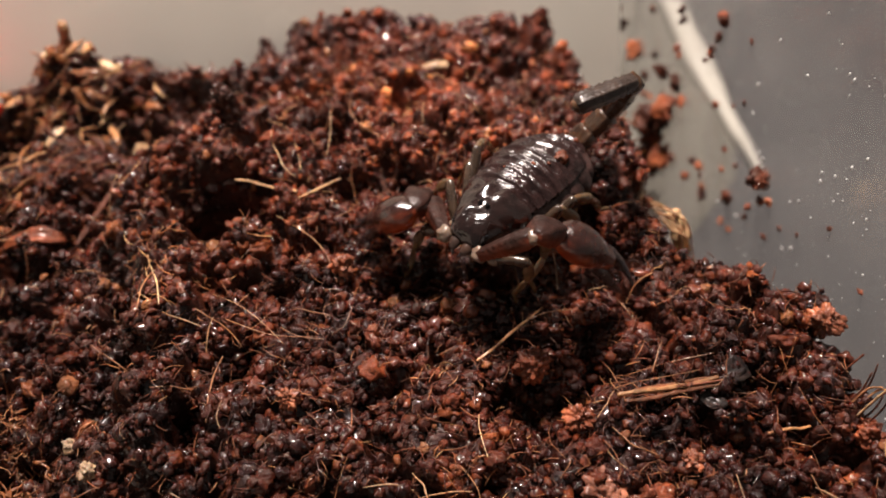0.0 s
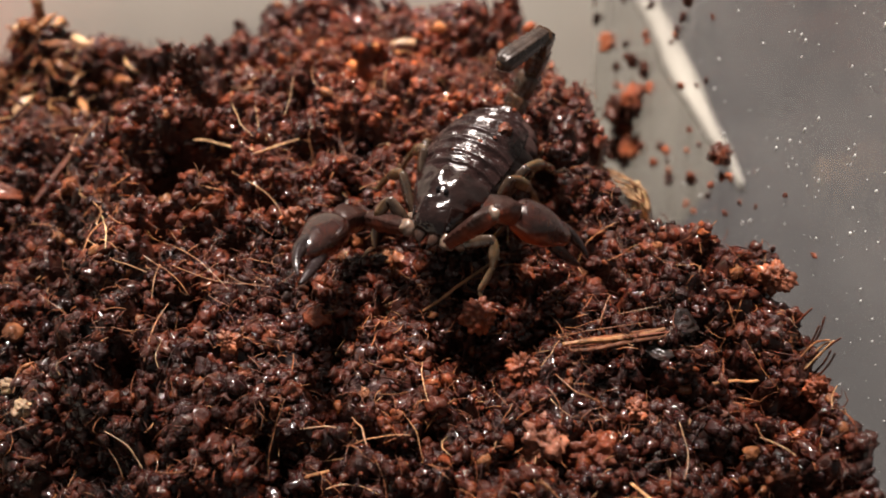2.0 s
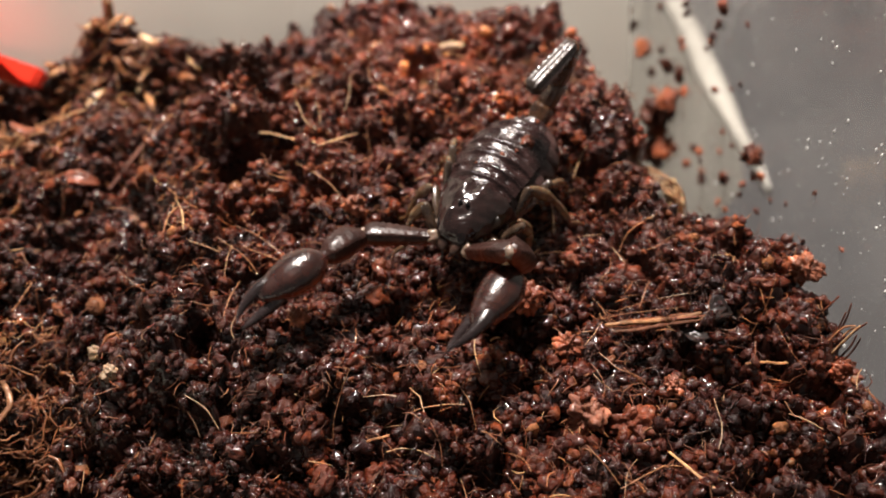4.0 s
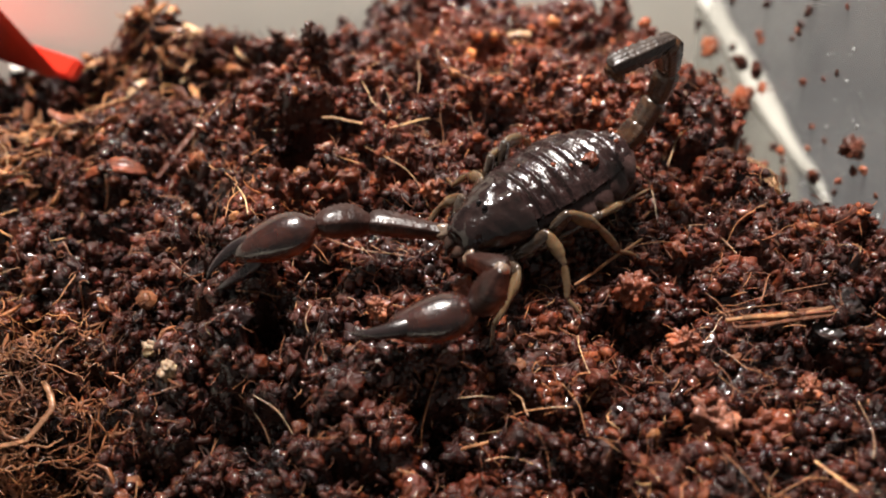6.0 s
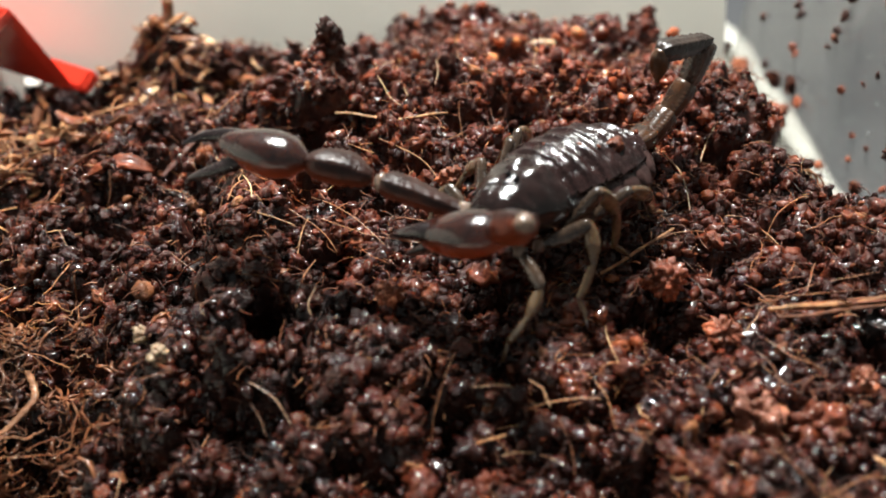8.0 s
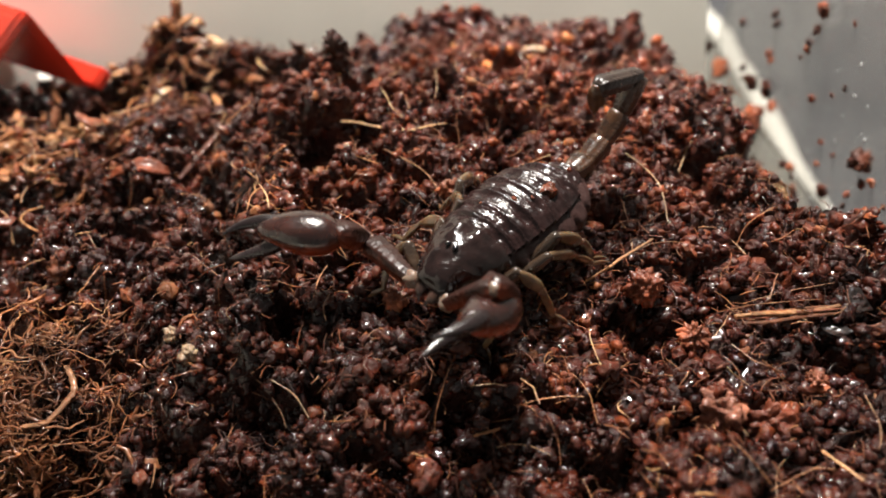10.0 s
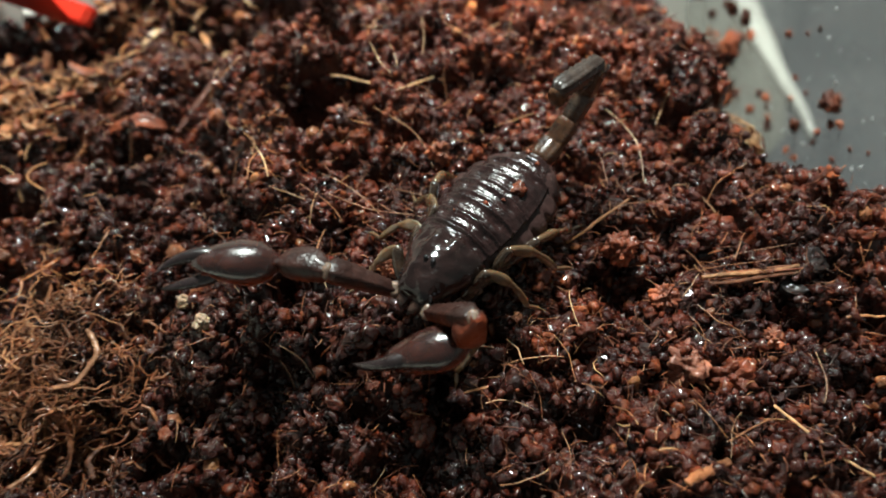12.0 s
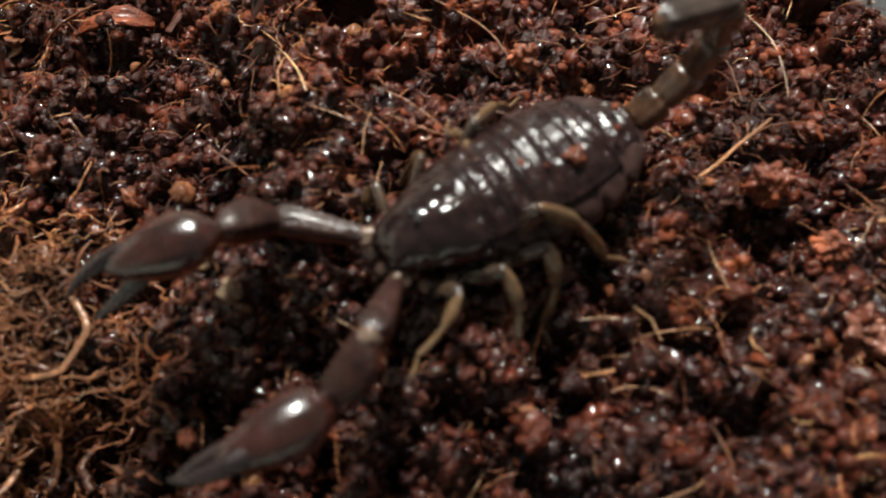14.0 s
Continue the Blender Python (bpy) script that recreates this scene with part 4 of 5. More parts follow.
flake = tagged(new("red_flake", chip_mesh("red_flake", 7.0, 1.1, clump_mat, 12)), "orange-red elongated flake of husk on dark soil", "flake")
flake.matrix_world = pose(-0.050, 0.065, (ground(-50, 65) + 0.9) * MM, 0, 0, 8)
char_mat = material("black_charred_coir", soil_look([(0.0, (0.014, 0.009, 0.008)), (1.0, (0.022, 0.013, 0.011))], (0.6, 0.85), True))
for x, y, n, r, a in ((29.2, 43.2, 4.2, 1.2, 20), (27.0, 40.4, 2.6, 0.8, -30)):
    ob = tagged(new("charred_flake", chip_mesh("charred_flake", n, r, char_mat, int(x))), "black damp flake beside the woody stick", "flake")
    ob.matrix_world = pose(x * MM, y * MM, (ground(x, y) - 0.1) * MM, 8, -6, a)
# hairs on the pink clump, and dark strands that lean on the clear wall
for k in range(9):
    a, n = RNG_THINGS.uniform(0, 6.28), RNG_THINGS.uniform(1.2, 2.6)
    z = ground(15.6, 31.3) + 1.1
    p = np.array([15.6 + 1.7 * math.cos(a), 31.3 + 1.7 * math.sin(a), z + RNG_THINGS.uniform(0.2, 1.4)])
    q = p + (n * math.cos(a + 0.5), n * math.sin(a + 0.5), RNG_THINGS.uniform(-0.6, 1.0))
    tagged(new("coir_fibre", tube("coir_fibre", [p, (p + q) / 2 + (0, 0, 0.3), q], 0.06, fibre_mat, 5)), "fine tan coir hair on the pinkish clump", "fibre", "loose coir fibres")
for k in range(9):
    y = RNG_THINGS.uniform(37.5, 43.5)
    x, h = float(np.interp(y, EDGE_Y, EDGE_X)) - RNG_THINGS.uniform(0.5, 2.2), RNG_THINGS.uniform(2.0, 5.0)
    z = ground(x, y)
    tagged(new("coir_strand", tube("coir_strand", [(x - 0.8, y - 0.5, z - 0.6), (x + 0.4, y + 0.2, z + 0.5 * h), (x + RNG_THINGS.uniform(0.4, 1.3), y + RNG_THINGS.normal(0.3, 0.5), z + h)], 0.11, bark_mat if k % 3 else fibre_mat, 5)), "dark coir strand standing at the soil's edge", "strand", "strands by the wall")

# husk debris heaped at the back and along the left side
for k in range(300):
    if k < 190:
        x, y = RNG_THINGS.normal(-58, 8), RNG_THINGS.normal(97, 4.5)
        n, r = RNG_THINGS.uniform(1.3, 4.6), RNG_THINGS.uniform(0.3, 0.85)
        tone = (pale_mat, husk_mat, bark_mat, husk_mat, bark_mat, bark_mat)[int(RNG_THINGS.integers(0, 6))]
    else:
        x, y = RNG_THINGS.normal(-67, 6), RNG_THINGS.normal(71, 7.5)
        n, r = RNG_THINGS.uniform(1.2, 3.8), RNG_THINGS.uniform(0.35, 0.9)
        tone = (pale_mat, husk_mat, dry_mat, clump_mat, dry_mat, husk_mat)[int(RNG_THINGS.integers(0, 6))]
    a, e = RNG_THINGS.uniform(0, 6.28), RNG_THINGS.uniform(-0.3, 0.6)
    d = np.array([math.cos(a) * math.cos(e), math.sin(a) * math.cos(e), math.sin(e)])
    base = np.array([x, y, ground(x, y) + RNG_THINGS.uniform(0.1, 1.8)])
    ob = tagged(new("husk_chip", chip_mesh("husk_chip", n, r, tone, k)), "tan-brown curled chip of coconut husk", "husk chip", "husk chips")
    ob.matrix_world = Matrix.Translation(Vector(base * MM)) @ Vector(d).to_track_quat("X", "Z").to_matrix().to_4x4() @ pose(0, 0, 0, float(RNG_THINGS.uniform(0, 360)))
for k in range(70):
    x, y = (RNG_THINGS.normal(-66, 5), RNG_THINGS.normal(71, 6)) if k < 45 else (RNG_THINGS.normal(-57, 6), RNG_THINGS.normal(96, 3))
    a, n = RNG_THINGS.uniform(0, 6.28), RNG_THINGS.uniform(2.5, 7.0)
    pts = lie(RNG_THINGS, x, y, x + n * math.cos(a), y + n * math.sin(a), RNG_THINGS.normal(0, 1.2), RNG_THINGS.uniform(0.4, 1.6))
    tagged(new("coir_fibre", tube("coir_fibre", pts, RNG_THINGS.uniform(0.07, 0.16), dry_mat, 5)), "curled dry tan coir fibre among husk chips", "fibre", "loose coir fibres")
tagged(new("bark_spike", tube("bark_spike", [(-57, 103, ground(-57, 103)), (-57.4, 104.5, ground(-57, 103) + 4), (-57, 105.5, ground(-57, 103) + 8.5)], 1.1, fibre_mat, 8, 0.3, 0.7)), "brown upright splinter of bark", "bark")
tagged(new("husk_flake", tube("husk_flake", [(-3.2, 96.6, -6.6), (-1.4, 97.1, -6.2), (0.6, 97.4, -6.4)], 0.8, pale_mat, 8, 0.5, 0.6)), "pale tan flake of coconut husk", "flake")

# root tuft on the steep side of the heap
root = tagged(new("root_tuft"), "pale yellow root tuft on the soil's steep side", "root")
for k in range(11):
    s = k / 10
    p0 = np.array([25.0 + 2.5 * s, 70.5 - 5.0 * s, -4.0])
    p2 = np.array([31.0 + RNG_THINGS.normal(0, 0.8), 68.5 - 3 * s + RNG_THINGS.normal(0, 0.8), -11.0 - 3 * s])
    mid = (p0 + p2) / 2 + (0.8, 0, 2.4)
    part("root_fibre", tube("root_fibre", [p0, mid, p2, p2 + (0.6, -1.4, -3)], RNG_THINGS.uniform(0.1, 0.2), pale_mat, 5), root)
part("root_stub", tube("root_stub", [(29.4, 72, -8.5), (30.6, 70.2, -10.2), (31.2, 68.5, -13)], 1.25, pale_mat, 8, 0.5), root, "pale thick root stub")

# dirt stuck to the clear wall: y, z, size
DIRT = [(130, -22, 1.5), (129, -26, 1.2), (119.6, -22.7, 2.0), (112.9, -18, 0.7), (96.5, 2.9, 1.2), (96.4, -0.3, 0.8), (106.5, -11.1, 0.8), (103.7, -15.8, 1.6), (106.5, -31, 2.6), (104, -35, 2.6), (103.5, -22.7, 1.4)]
DIRT += [(114.5, -24.1, 1.1), (111, -25.6, 0.9), (81.7, -17.6, 0.9), (88.6, -23.1, 0.8), (93.2, -22.2, 0.7), (81.5, -22.6, 0.8), (97.1, -3, 0.8), (94.1, -26.8, 0.9), (127, -23.4, 1.3)]
DIRT += [(140.3, -37, 1.6), (103.8, -16.6, 1.1), (105.4, -11.5, 0.7), (96, 2.4, 0.9), (91.1, -21, 1.0), (82.6, -18, 1.0), (113.6, -27.3, 0.6), (105.5, -26.8, 1.9), (105.1, -33.3, 2.2), (96.2, -0.5, 0.9), (97, -4.3, 0.8), (106.8, -5.9, 0.8), (88.1, -5.6, 0.5), (86.6, -12.5, 0.7)]
DIRT += [(111, -31.7, 1.3), (76.9, -7.9, 1.8), (75.4, -10.5, 1.0), (87.8, -24, 1.1), (93.6, -26.3, 0.7), (81.9, -17.6, 1.2), (74, -9, 0.8), (77, -16, 0.6), (77.3, -14, 0.6), (70.2, -9.8, 0.45)]
DIRT += [(85.7, -15.8, 0.6), (90.1, -22.1, 0.6), (79.3, -21.6, 0.6), (63, -0.5, 0.35), (54.8, -1.4, 0.5), (98, -6, 0.5), (89, 5, 0.5), (108, -5, 0.7), (113, -27, 0.8), (83, -12, 0.5), (99, -28, 0.9)]
DIRT += [(108, -28, 3.4), (105, -22, 2.8), (106, -36, 3.8), (102, -31, 2.6), (109, -18, 1.6), (101, -17, 1.2), (117, -12, 0.9), (92, -9, 0.7), (86, -3, 0.5), (72, -14, 0.6), (67, -7, 0.4)]
for k, (y, z, size) in enumerate(DIRT):
    ob = tagged(new("dirt_speck", clump_mesh("dirt_speck", size, bark_mat if k % 2 else clump_mat, 300 + k)), "brown coir speck stuck to the clear wall", "dirt speck", "dirt on the wall")
    ob.matrix_world = pose((42.5 - 0.2 * (y - 75) - 0.25 * size) * MM, y * MM, z * MM, 0, 0, 11.3) @ Matrix.Diagonal((0.45, 1.0, 0.8 + 0.5 * (k % 4) / 3, 1)) @ pose(0, 0, 0, 30 * k, 50 * k)


def droplets():
    v, f = ico(1)
    rng = np.random.default_rng(5)
    vs, fs = [], []
    for k in range(420):
        y, z = rng.uniform(20, 100), rng.uniform(-22, 28)
        if rng.random() > 0.35 + 0.65 * (y < 70):
            continue
        r = 0.05 + 0.16 * rng.random() ** 3
        c = (42.5 - 0.2 * (y - 75) - 0.03, y, z)
        vs.append(v * (r * 0.6, r, r * rng.uniform(1, 2.4)) + c)
        fs.append(f + 12 * (len(vs) - 1))
    return mesh_of("droplets", np.concatenate(vs) * MM, np.concatenate(fs), drop_mat)


def drop_look(tree, bsdf):
    bsdf.inputs["Base Color"].default_value = (0.75, 0.75, 0.73, 1)
    bsdf.inputs["Roughness"].default_value = 0.06


drop_mat = material("water_drops", drop_look)
tagged(new("water_drops", droplets()), "tiny condensation drops on the clear wall", "drops", kind="stuff")


# the red bent plastic hide at the back
red_hide = tagged(new("red_hide"), "bright red bent plastic hide standing on the soil", "hide")


def hide_panel(name, line):
    """A bent panel of the hide: an outline in the front plane, drawn back along the ridge."""
    ridge = np.array([-0.93, 0.36, 0.02])
    line = [np.array(p, float) for p in line]
    rim, n = [], len(line)
    for k, p in enumerate(line):
        d = line[min(k + 1, n - 1)] - line[max(k - 1, 0)]
        inward = np.array([-d[2] * 0.6, 0, d[0] * 0.8])
        inward = inward / np.linalg.norm(inward)
        rim.append((p, p + inward * (-1.0 if inward[2] > 0 else 1.0) * 1.7))
    bm = bmesh.new()
    cols = []
    for p, q in rim:
        cols.append([bm.verts.new(Vector(w * MM)) for w in (p, q, q + ridge * 30, p + ridge * 30)])
    for a, b in zip(cols, cols[1:]):
        for j in range(4):
            bm.faces.new((a[j], a[(j + 1) % 4], b[(j + 1) % 4], b[j]))
    bm.faces.new(cols[0][::-1])
    bm.faces.new(cols[-1])
    bmesh.ops.recalc_face_normals(bm, faces=bm.faces[:])
    bmesh.ops.bevel(bm, geom=bm.edges[:], offset=0.0004, segments=2, affect="EDGES")
    me = bpy.data.meshes.new(name)
    bm.to_mesh(me)
    bm.free()
    me.materials.append(red_mat)
    return part(name, me, red_hide)


hide_panel("side_panel", [(-69.2, 94, -14.3), (-72.9, 91.7, -1.0), (-73.4, 91.5, 0.0)])
hide_panel("roof_panel", [(-73.5, 91.45, 0.0), (-74.6, 90.8, -0.7), (-92.5, 81, -20.0)])
tagged(hide_panel("foot_flange", [(-67.0, 96.2, -12.4), (-69.0, 94.6, -14.8)]), "dark red flange at the foot of the hide")
# White piece added in place of the pale spot glimpsed under the hide
tagged(new("white_flake", chip_mesh("white_flake", 3.6, 1.1, edge_mat, 5)), "white piece added for the pale spot under the red hide", "flake").matrix_world = pose(-0.0804, 0.1015, -0.0185, 25, 0, -12)


# ---- the rows of what moves ----
BODY_ROWS = [  # seconds, millimetres, heading, pitch and roll in degrees
    (0.0, 8.5, 62.0, 7.6, -125.9, -14.7, 0.0),
    (0.5, 8.6, 60.8, 7.4, -123.3, -12.9, 0.0),
    (1.0, 8.6, 60.5, 7.3, -120.4, -12.4, 0.0),
    (1.5, 8.5, 60.3, 7.0, -118.9, -10.6, 0.0),
    (2.0, 8.3, 59.0, 6.9, -112.6, -10.1, 0.0),
    (2.5, 6.5, 57.7, 6.4, -104.0, -6.5, 0.0),
    (3.0, 6.3, 57.2, 6.3, -105.0, -6.0, 0.0),
    (5.5, 1.4, 54.4, 6.2, -133.3, -5.6, 0.0),
    (6.0, 0.2, 52.7, 5.8, -137.6, -2.3, 0.0),
    (6.5, 0.5, 52.6, 5.6, -140.1, -1.1, 0.0),
    (7.0, 0.6, 53.3, 5.5, -139.8, -0.6, 0.0),
    (7.5, 0.6, 53.4, 5.4, -140.4, -0.1, 0.0),
    (8.0, -0.2, 50.0, 7.4, -128.9, -13.2, 0.0),
    (10.5, -5.3, 45.3, 6.0, -124.0, -3.7, 0.0),
    (11.0, -5.3, 43.6, 6.1, -121.2, -4.7, 0.0),
    (11.5, -5.7, 43.3, 6.1, -121.4, -4.8, 0.0),
    (12.0, -6.2, 42.7, 5.9, -123.4, -3.5, 0.0),
    (12.5, -7.9, 42.5, 5.7, -137.1, -2.0, 0.0),
    (13.0, -11.1, 40.7, 6.0, -140.6, -4.2, 0.0),
    (13.5, -12.5, 40.4, 6.1, -139.8, -4.9, 0.0),
    (14.0, -12.9, 40.1, 5.3, -147.2, 2.1, 0.0),
]
RIGHT_ARM = [  # seconds, then the joints in the body's millimetres
    (0.0, (9.6, -3.3, -0.6), (5.2, -8.5, -2.7), (10.1, -6.9, -1.1), (8.3, -13.3, -3.8), (11.1, -9.8, -7.5)),
    (0.5, (9.6, -3.3, -0.6), (9.6, -8.9, -5.1), (14.4, -9.1, -2.9), (21.0, -6.4, -2.8), (26.2, -3.9, -2.7)),
    (1.0, (9.6, -3.3, -0.6), (9.4, -9.6, -4.2), (14.3, -9.9, -2.2), (21.0, -7.6, -1.2), (24.4, -6.0, -5.6)),
    (1.5, (9.6, -3.3, -0.6), (9.5, -9.6, -3.9), (8.7, -14.0, -6.5), (15.6, -15.7, -5.4), (20.3, -12.7, -7.3)),
    (2.0, (9.6, -3.3, -0.6), (7.5, -8.8, -4.7), (12.1, -9.5, -2.3), (18.7, -9.3, 0.5), (23.8, -6.7, 0.2)),
    (2.5, (9.6, -3.3, -0.6), (12.3, -9.2, -3.6), (17.2, -11.2, -3.0), (24.4, -11.4, -3.4), (30.0, -10.1, -4.3)),
    (3.0, (9.6, -3.3, -0.6), (13.8, -9.0, -2.4), (19.0, -9.9, -2.2), (26.2, -10.3, -2.4), (31.4, -8.6, -4.0)),
    (5.5, (9.6, -3.3, -0.6), (15.4, -7.9, -0.3), (19.5, -11.7, 0.3), (24.0, -17.3, -0.7), (24.8, -22.3, -3.4)),
    (6.0, (9.6, -3.3, -0.6), (15.8, -7.4, -0.7), (20.6, -9.5, 0.2), (25.6, -13.5, -3.1), (29.8, -10.3, -0.7)),
    (6.5, (9.6, -3.3, -0.6), (16.3, -7.3, -0.4), (21.3, -9.0, -0.2), (26.3, -13.4, -2.8), (30.6, -10.4, -0.3)),
    (7.0, (9.6, -3.3, -0.6), (16.3, -7.3, -0.4), (21.3, -9.0, -0.2), (26.9, -13.1, -1.9), (31.1, -9.9, 0.5)),
    (7.5, (9.6, -3.3, -0.6), (16.3, -7.1, -0.4), (21.4, -9.2, -0.4), (27.4, -12.9, -1.6), (31.4, -9.6, 1.0)),
    (8.0, (9.6, -3.3, -0.6), (14.9, -9.7, 0.1), (17.9, -14.3, 0.3), (20.4, -21.1, 0.4), (24.6, -24.8, -1.4)),
    (10.5, (9.6, -3.3, -0.6), (8.9, -10.1, -2.8), (12.5, -9.0, 0.9), (15.8, -15.4, 0.0), (21.4, -15.0, 1.1)),
    (11.0, (9.6, -3.3, -0.6), (13.6, -8.5, -3.4), (18.6, -10.3, -3.3), (25.8, -10.5, -2.7), (31.1, -8.6, -4.3)),
    (11.5, (9.6, -3.3, -0.6), (14.0, -8.2, -3.4), (18.9, -10.1, -2.6), (26.1, -10.3, -2.0), (31.1, -7.4, -1.5)),
    (12.0, (9.6, -3.3, -0.6), (15.0, -6.5, 2.7), (16.6, -11.5, 1.6), (21.1, -17.3, 3.1), (26.5, -19.4, 2.0)),
    (12.5, (9.6, -3.3, -0.6), (14.8, -8.3, -0.5), (18.4, -12.2, 0.0), (23.9, -16.8, -0.2), (28.2, -19.7, -2.7)),
    (13.0, (9.6, -3.3, -0.6), (16.1, -7.0, -0.2), (19.5, -10.5, -2.3), (24.7, -15.1, -4.5), (29.1, -12.5, -1.8)),
    (13.5, (9.6, -3.3, -0.6), (15.9, -6.7, 0.1), (19.2, -10.2, -2.1), (24.0, -13.9, -5.8), (28.1, -10.7, -3.4)),
    (14.0, (9.6, -3.3, -0.6), (16.1, -6.8, -0.6), (20.4, -6.5, 2.4), (26.5, -9.4, -0.1), (30.3, -6.0, 2.8)),
]
LEFT_ARM = [  # seconds, then the joints in the body's millimetres
    (0.0, (9.6, 3.3, -0.6), (11.0, 7.5, 4.9), (6.3, 7.5, 2.6), (0.5, 10.1, -0.6), (5.3, 13.4, -0.8)),
    (0.5, (9.6, 3.3, -0.6), (11.2, 7.6, 4.8), (7.2, 7.8, 1.5), (2.6, 10.8, -3.1), (7.6, 12.9, -5.0)),
    (1.0, (9.6, 3.3, -0.6), (11.6, 7.3, 4.9), (7.7, 8.0, 1.6), (2.6, 10.1, -3.0), (7.1, 11.5, -6.6)),
    (1.5, (9.6, 3.3, -0.6), (11.3, 7.2, 5.0), (6.9, 7.1, 2.3), (1.6, 11.1, -0.5), (6.7, 12.9, -2.5)),
    (2.0, (9.6, 3.3, -0.6), (11.5, 6.8, 5.2), (7.3, 6.9, 2.2), (2.0, 10.2, -1.5), (7.6, 11.5, -0.5)),
    (2.5, (9.6, 3.3, -0.6), (14.1, 7.6, 2.9), (12.2, 9.6, -1.5), (19.2, 11.1, -2.0), (24.8, 11.9, -1.1)),
    (3.0, (9.6, 3.3, -0.6), (14.0, 7.4, 3.3), (12.0, 9.6, -1.0), (18.8, 11.8, -1.5), (24.4, 11.5, -3.1)),
    (5.5, (9.6, 3.3, -0.6), (12.0, 8.1, 4.1), (11.7, 4.7, 0.0), (16.8, -0.6, -0.2), (19.4, -5.5, -2.0)),
    (6.0, (9.6, 3.3, -0.6), (12.9, 7.9, 3.7), (14.6, 6.9, -1.2), (20.1, 2.7, -3.1), (25.4, 2.1, -0.8)),
    (6.5, (9.6, 3.3, -0.6), (12.9, 7.7, 3.9), (13.6, 5.9, -1.0), (20.2, 3.2, -0.8), (25.6, 1.9, 0.8)),
    (7.0, (9.6, 3.3, -0.6), (13.0, 8.0, 3.6), (13.4, 5.7, -1.1), (18.9, 1.3, -2.4), (24.4, -0.1, -1.0)),
    (7.5, (9.6, 3.3, -0.6), (13.0, 8.2, 3.4), (13.9, 5.5, -1.1), (18.8, 0.6, -2.9), (24.2, -0.5, -1.0)),
    (8.0, (9.6, 3.3, -0.6), (14.6, 6.0, 3.7), (11.9, 3.1, 0.3), (11.1, -3.3, -3.0), (16.6, -4.9, -2.7)),
    (10.5, (9.6, 3.3, -0.6), (10.9, 7.5, 4.9), (8.2, 8.6, 0.4), (14.5, 10.1, 3.5), (19.7, 10.1, 6.1)),
    (11.0, (9.6, 3.3, -0.6), (12.9, 7.9, 3.7), (12.2, 9.8, -1.2), (19.4, 9.3, -1.2), (24.6, 10.7, 0.9)),
    (11.5, (9.6, 3.3, -0.6), (13.0, 8.1, 3.4), (11.9, 9.8, -1.5), (19.1, 9.1, -1.6), (24.2, 10.1, 0.8)),
    (12.0, (9.6, 3.3, -0.6), (11.9, 7.8, 4.3), (11.3, 7.1, -0.9), (14.6, 1.7, -4.2), (19.5, -0.3, -1.8)),
    (12.5, (9.6, 3.3, -0.6), (14.0, 6.8, 3.8), (14.3, 5.1, -1.2), (19.4, 1.2, -4.2), (24.8, -0.3, -2.5)),
    (13.0, (9.6, 3.3, -0.6), (15.1, 5.8, 3.3), (20.2, 7.3, 1.5), (26.2, 6.0, -2.1), (30.5, 3.5, -5.1)),
    (13.5, (9.6, 3.3, -0.6), (15.7, 4.8, 3.1), (20.6, 7.3, 1.6), (25.1, 6.0, -3.8), (29.6, 3.6, -6.4)),
    (14.0, (9.6, 3.3, -0.6), (15.3, 6.1, 2.8), (19.4, 7.9, 0.0), (26.4, 8.5, 1.9), (30.6, 6.1, -1.3)),
]
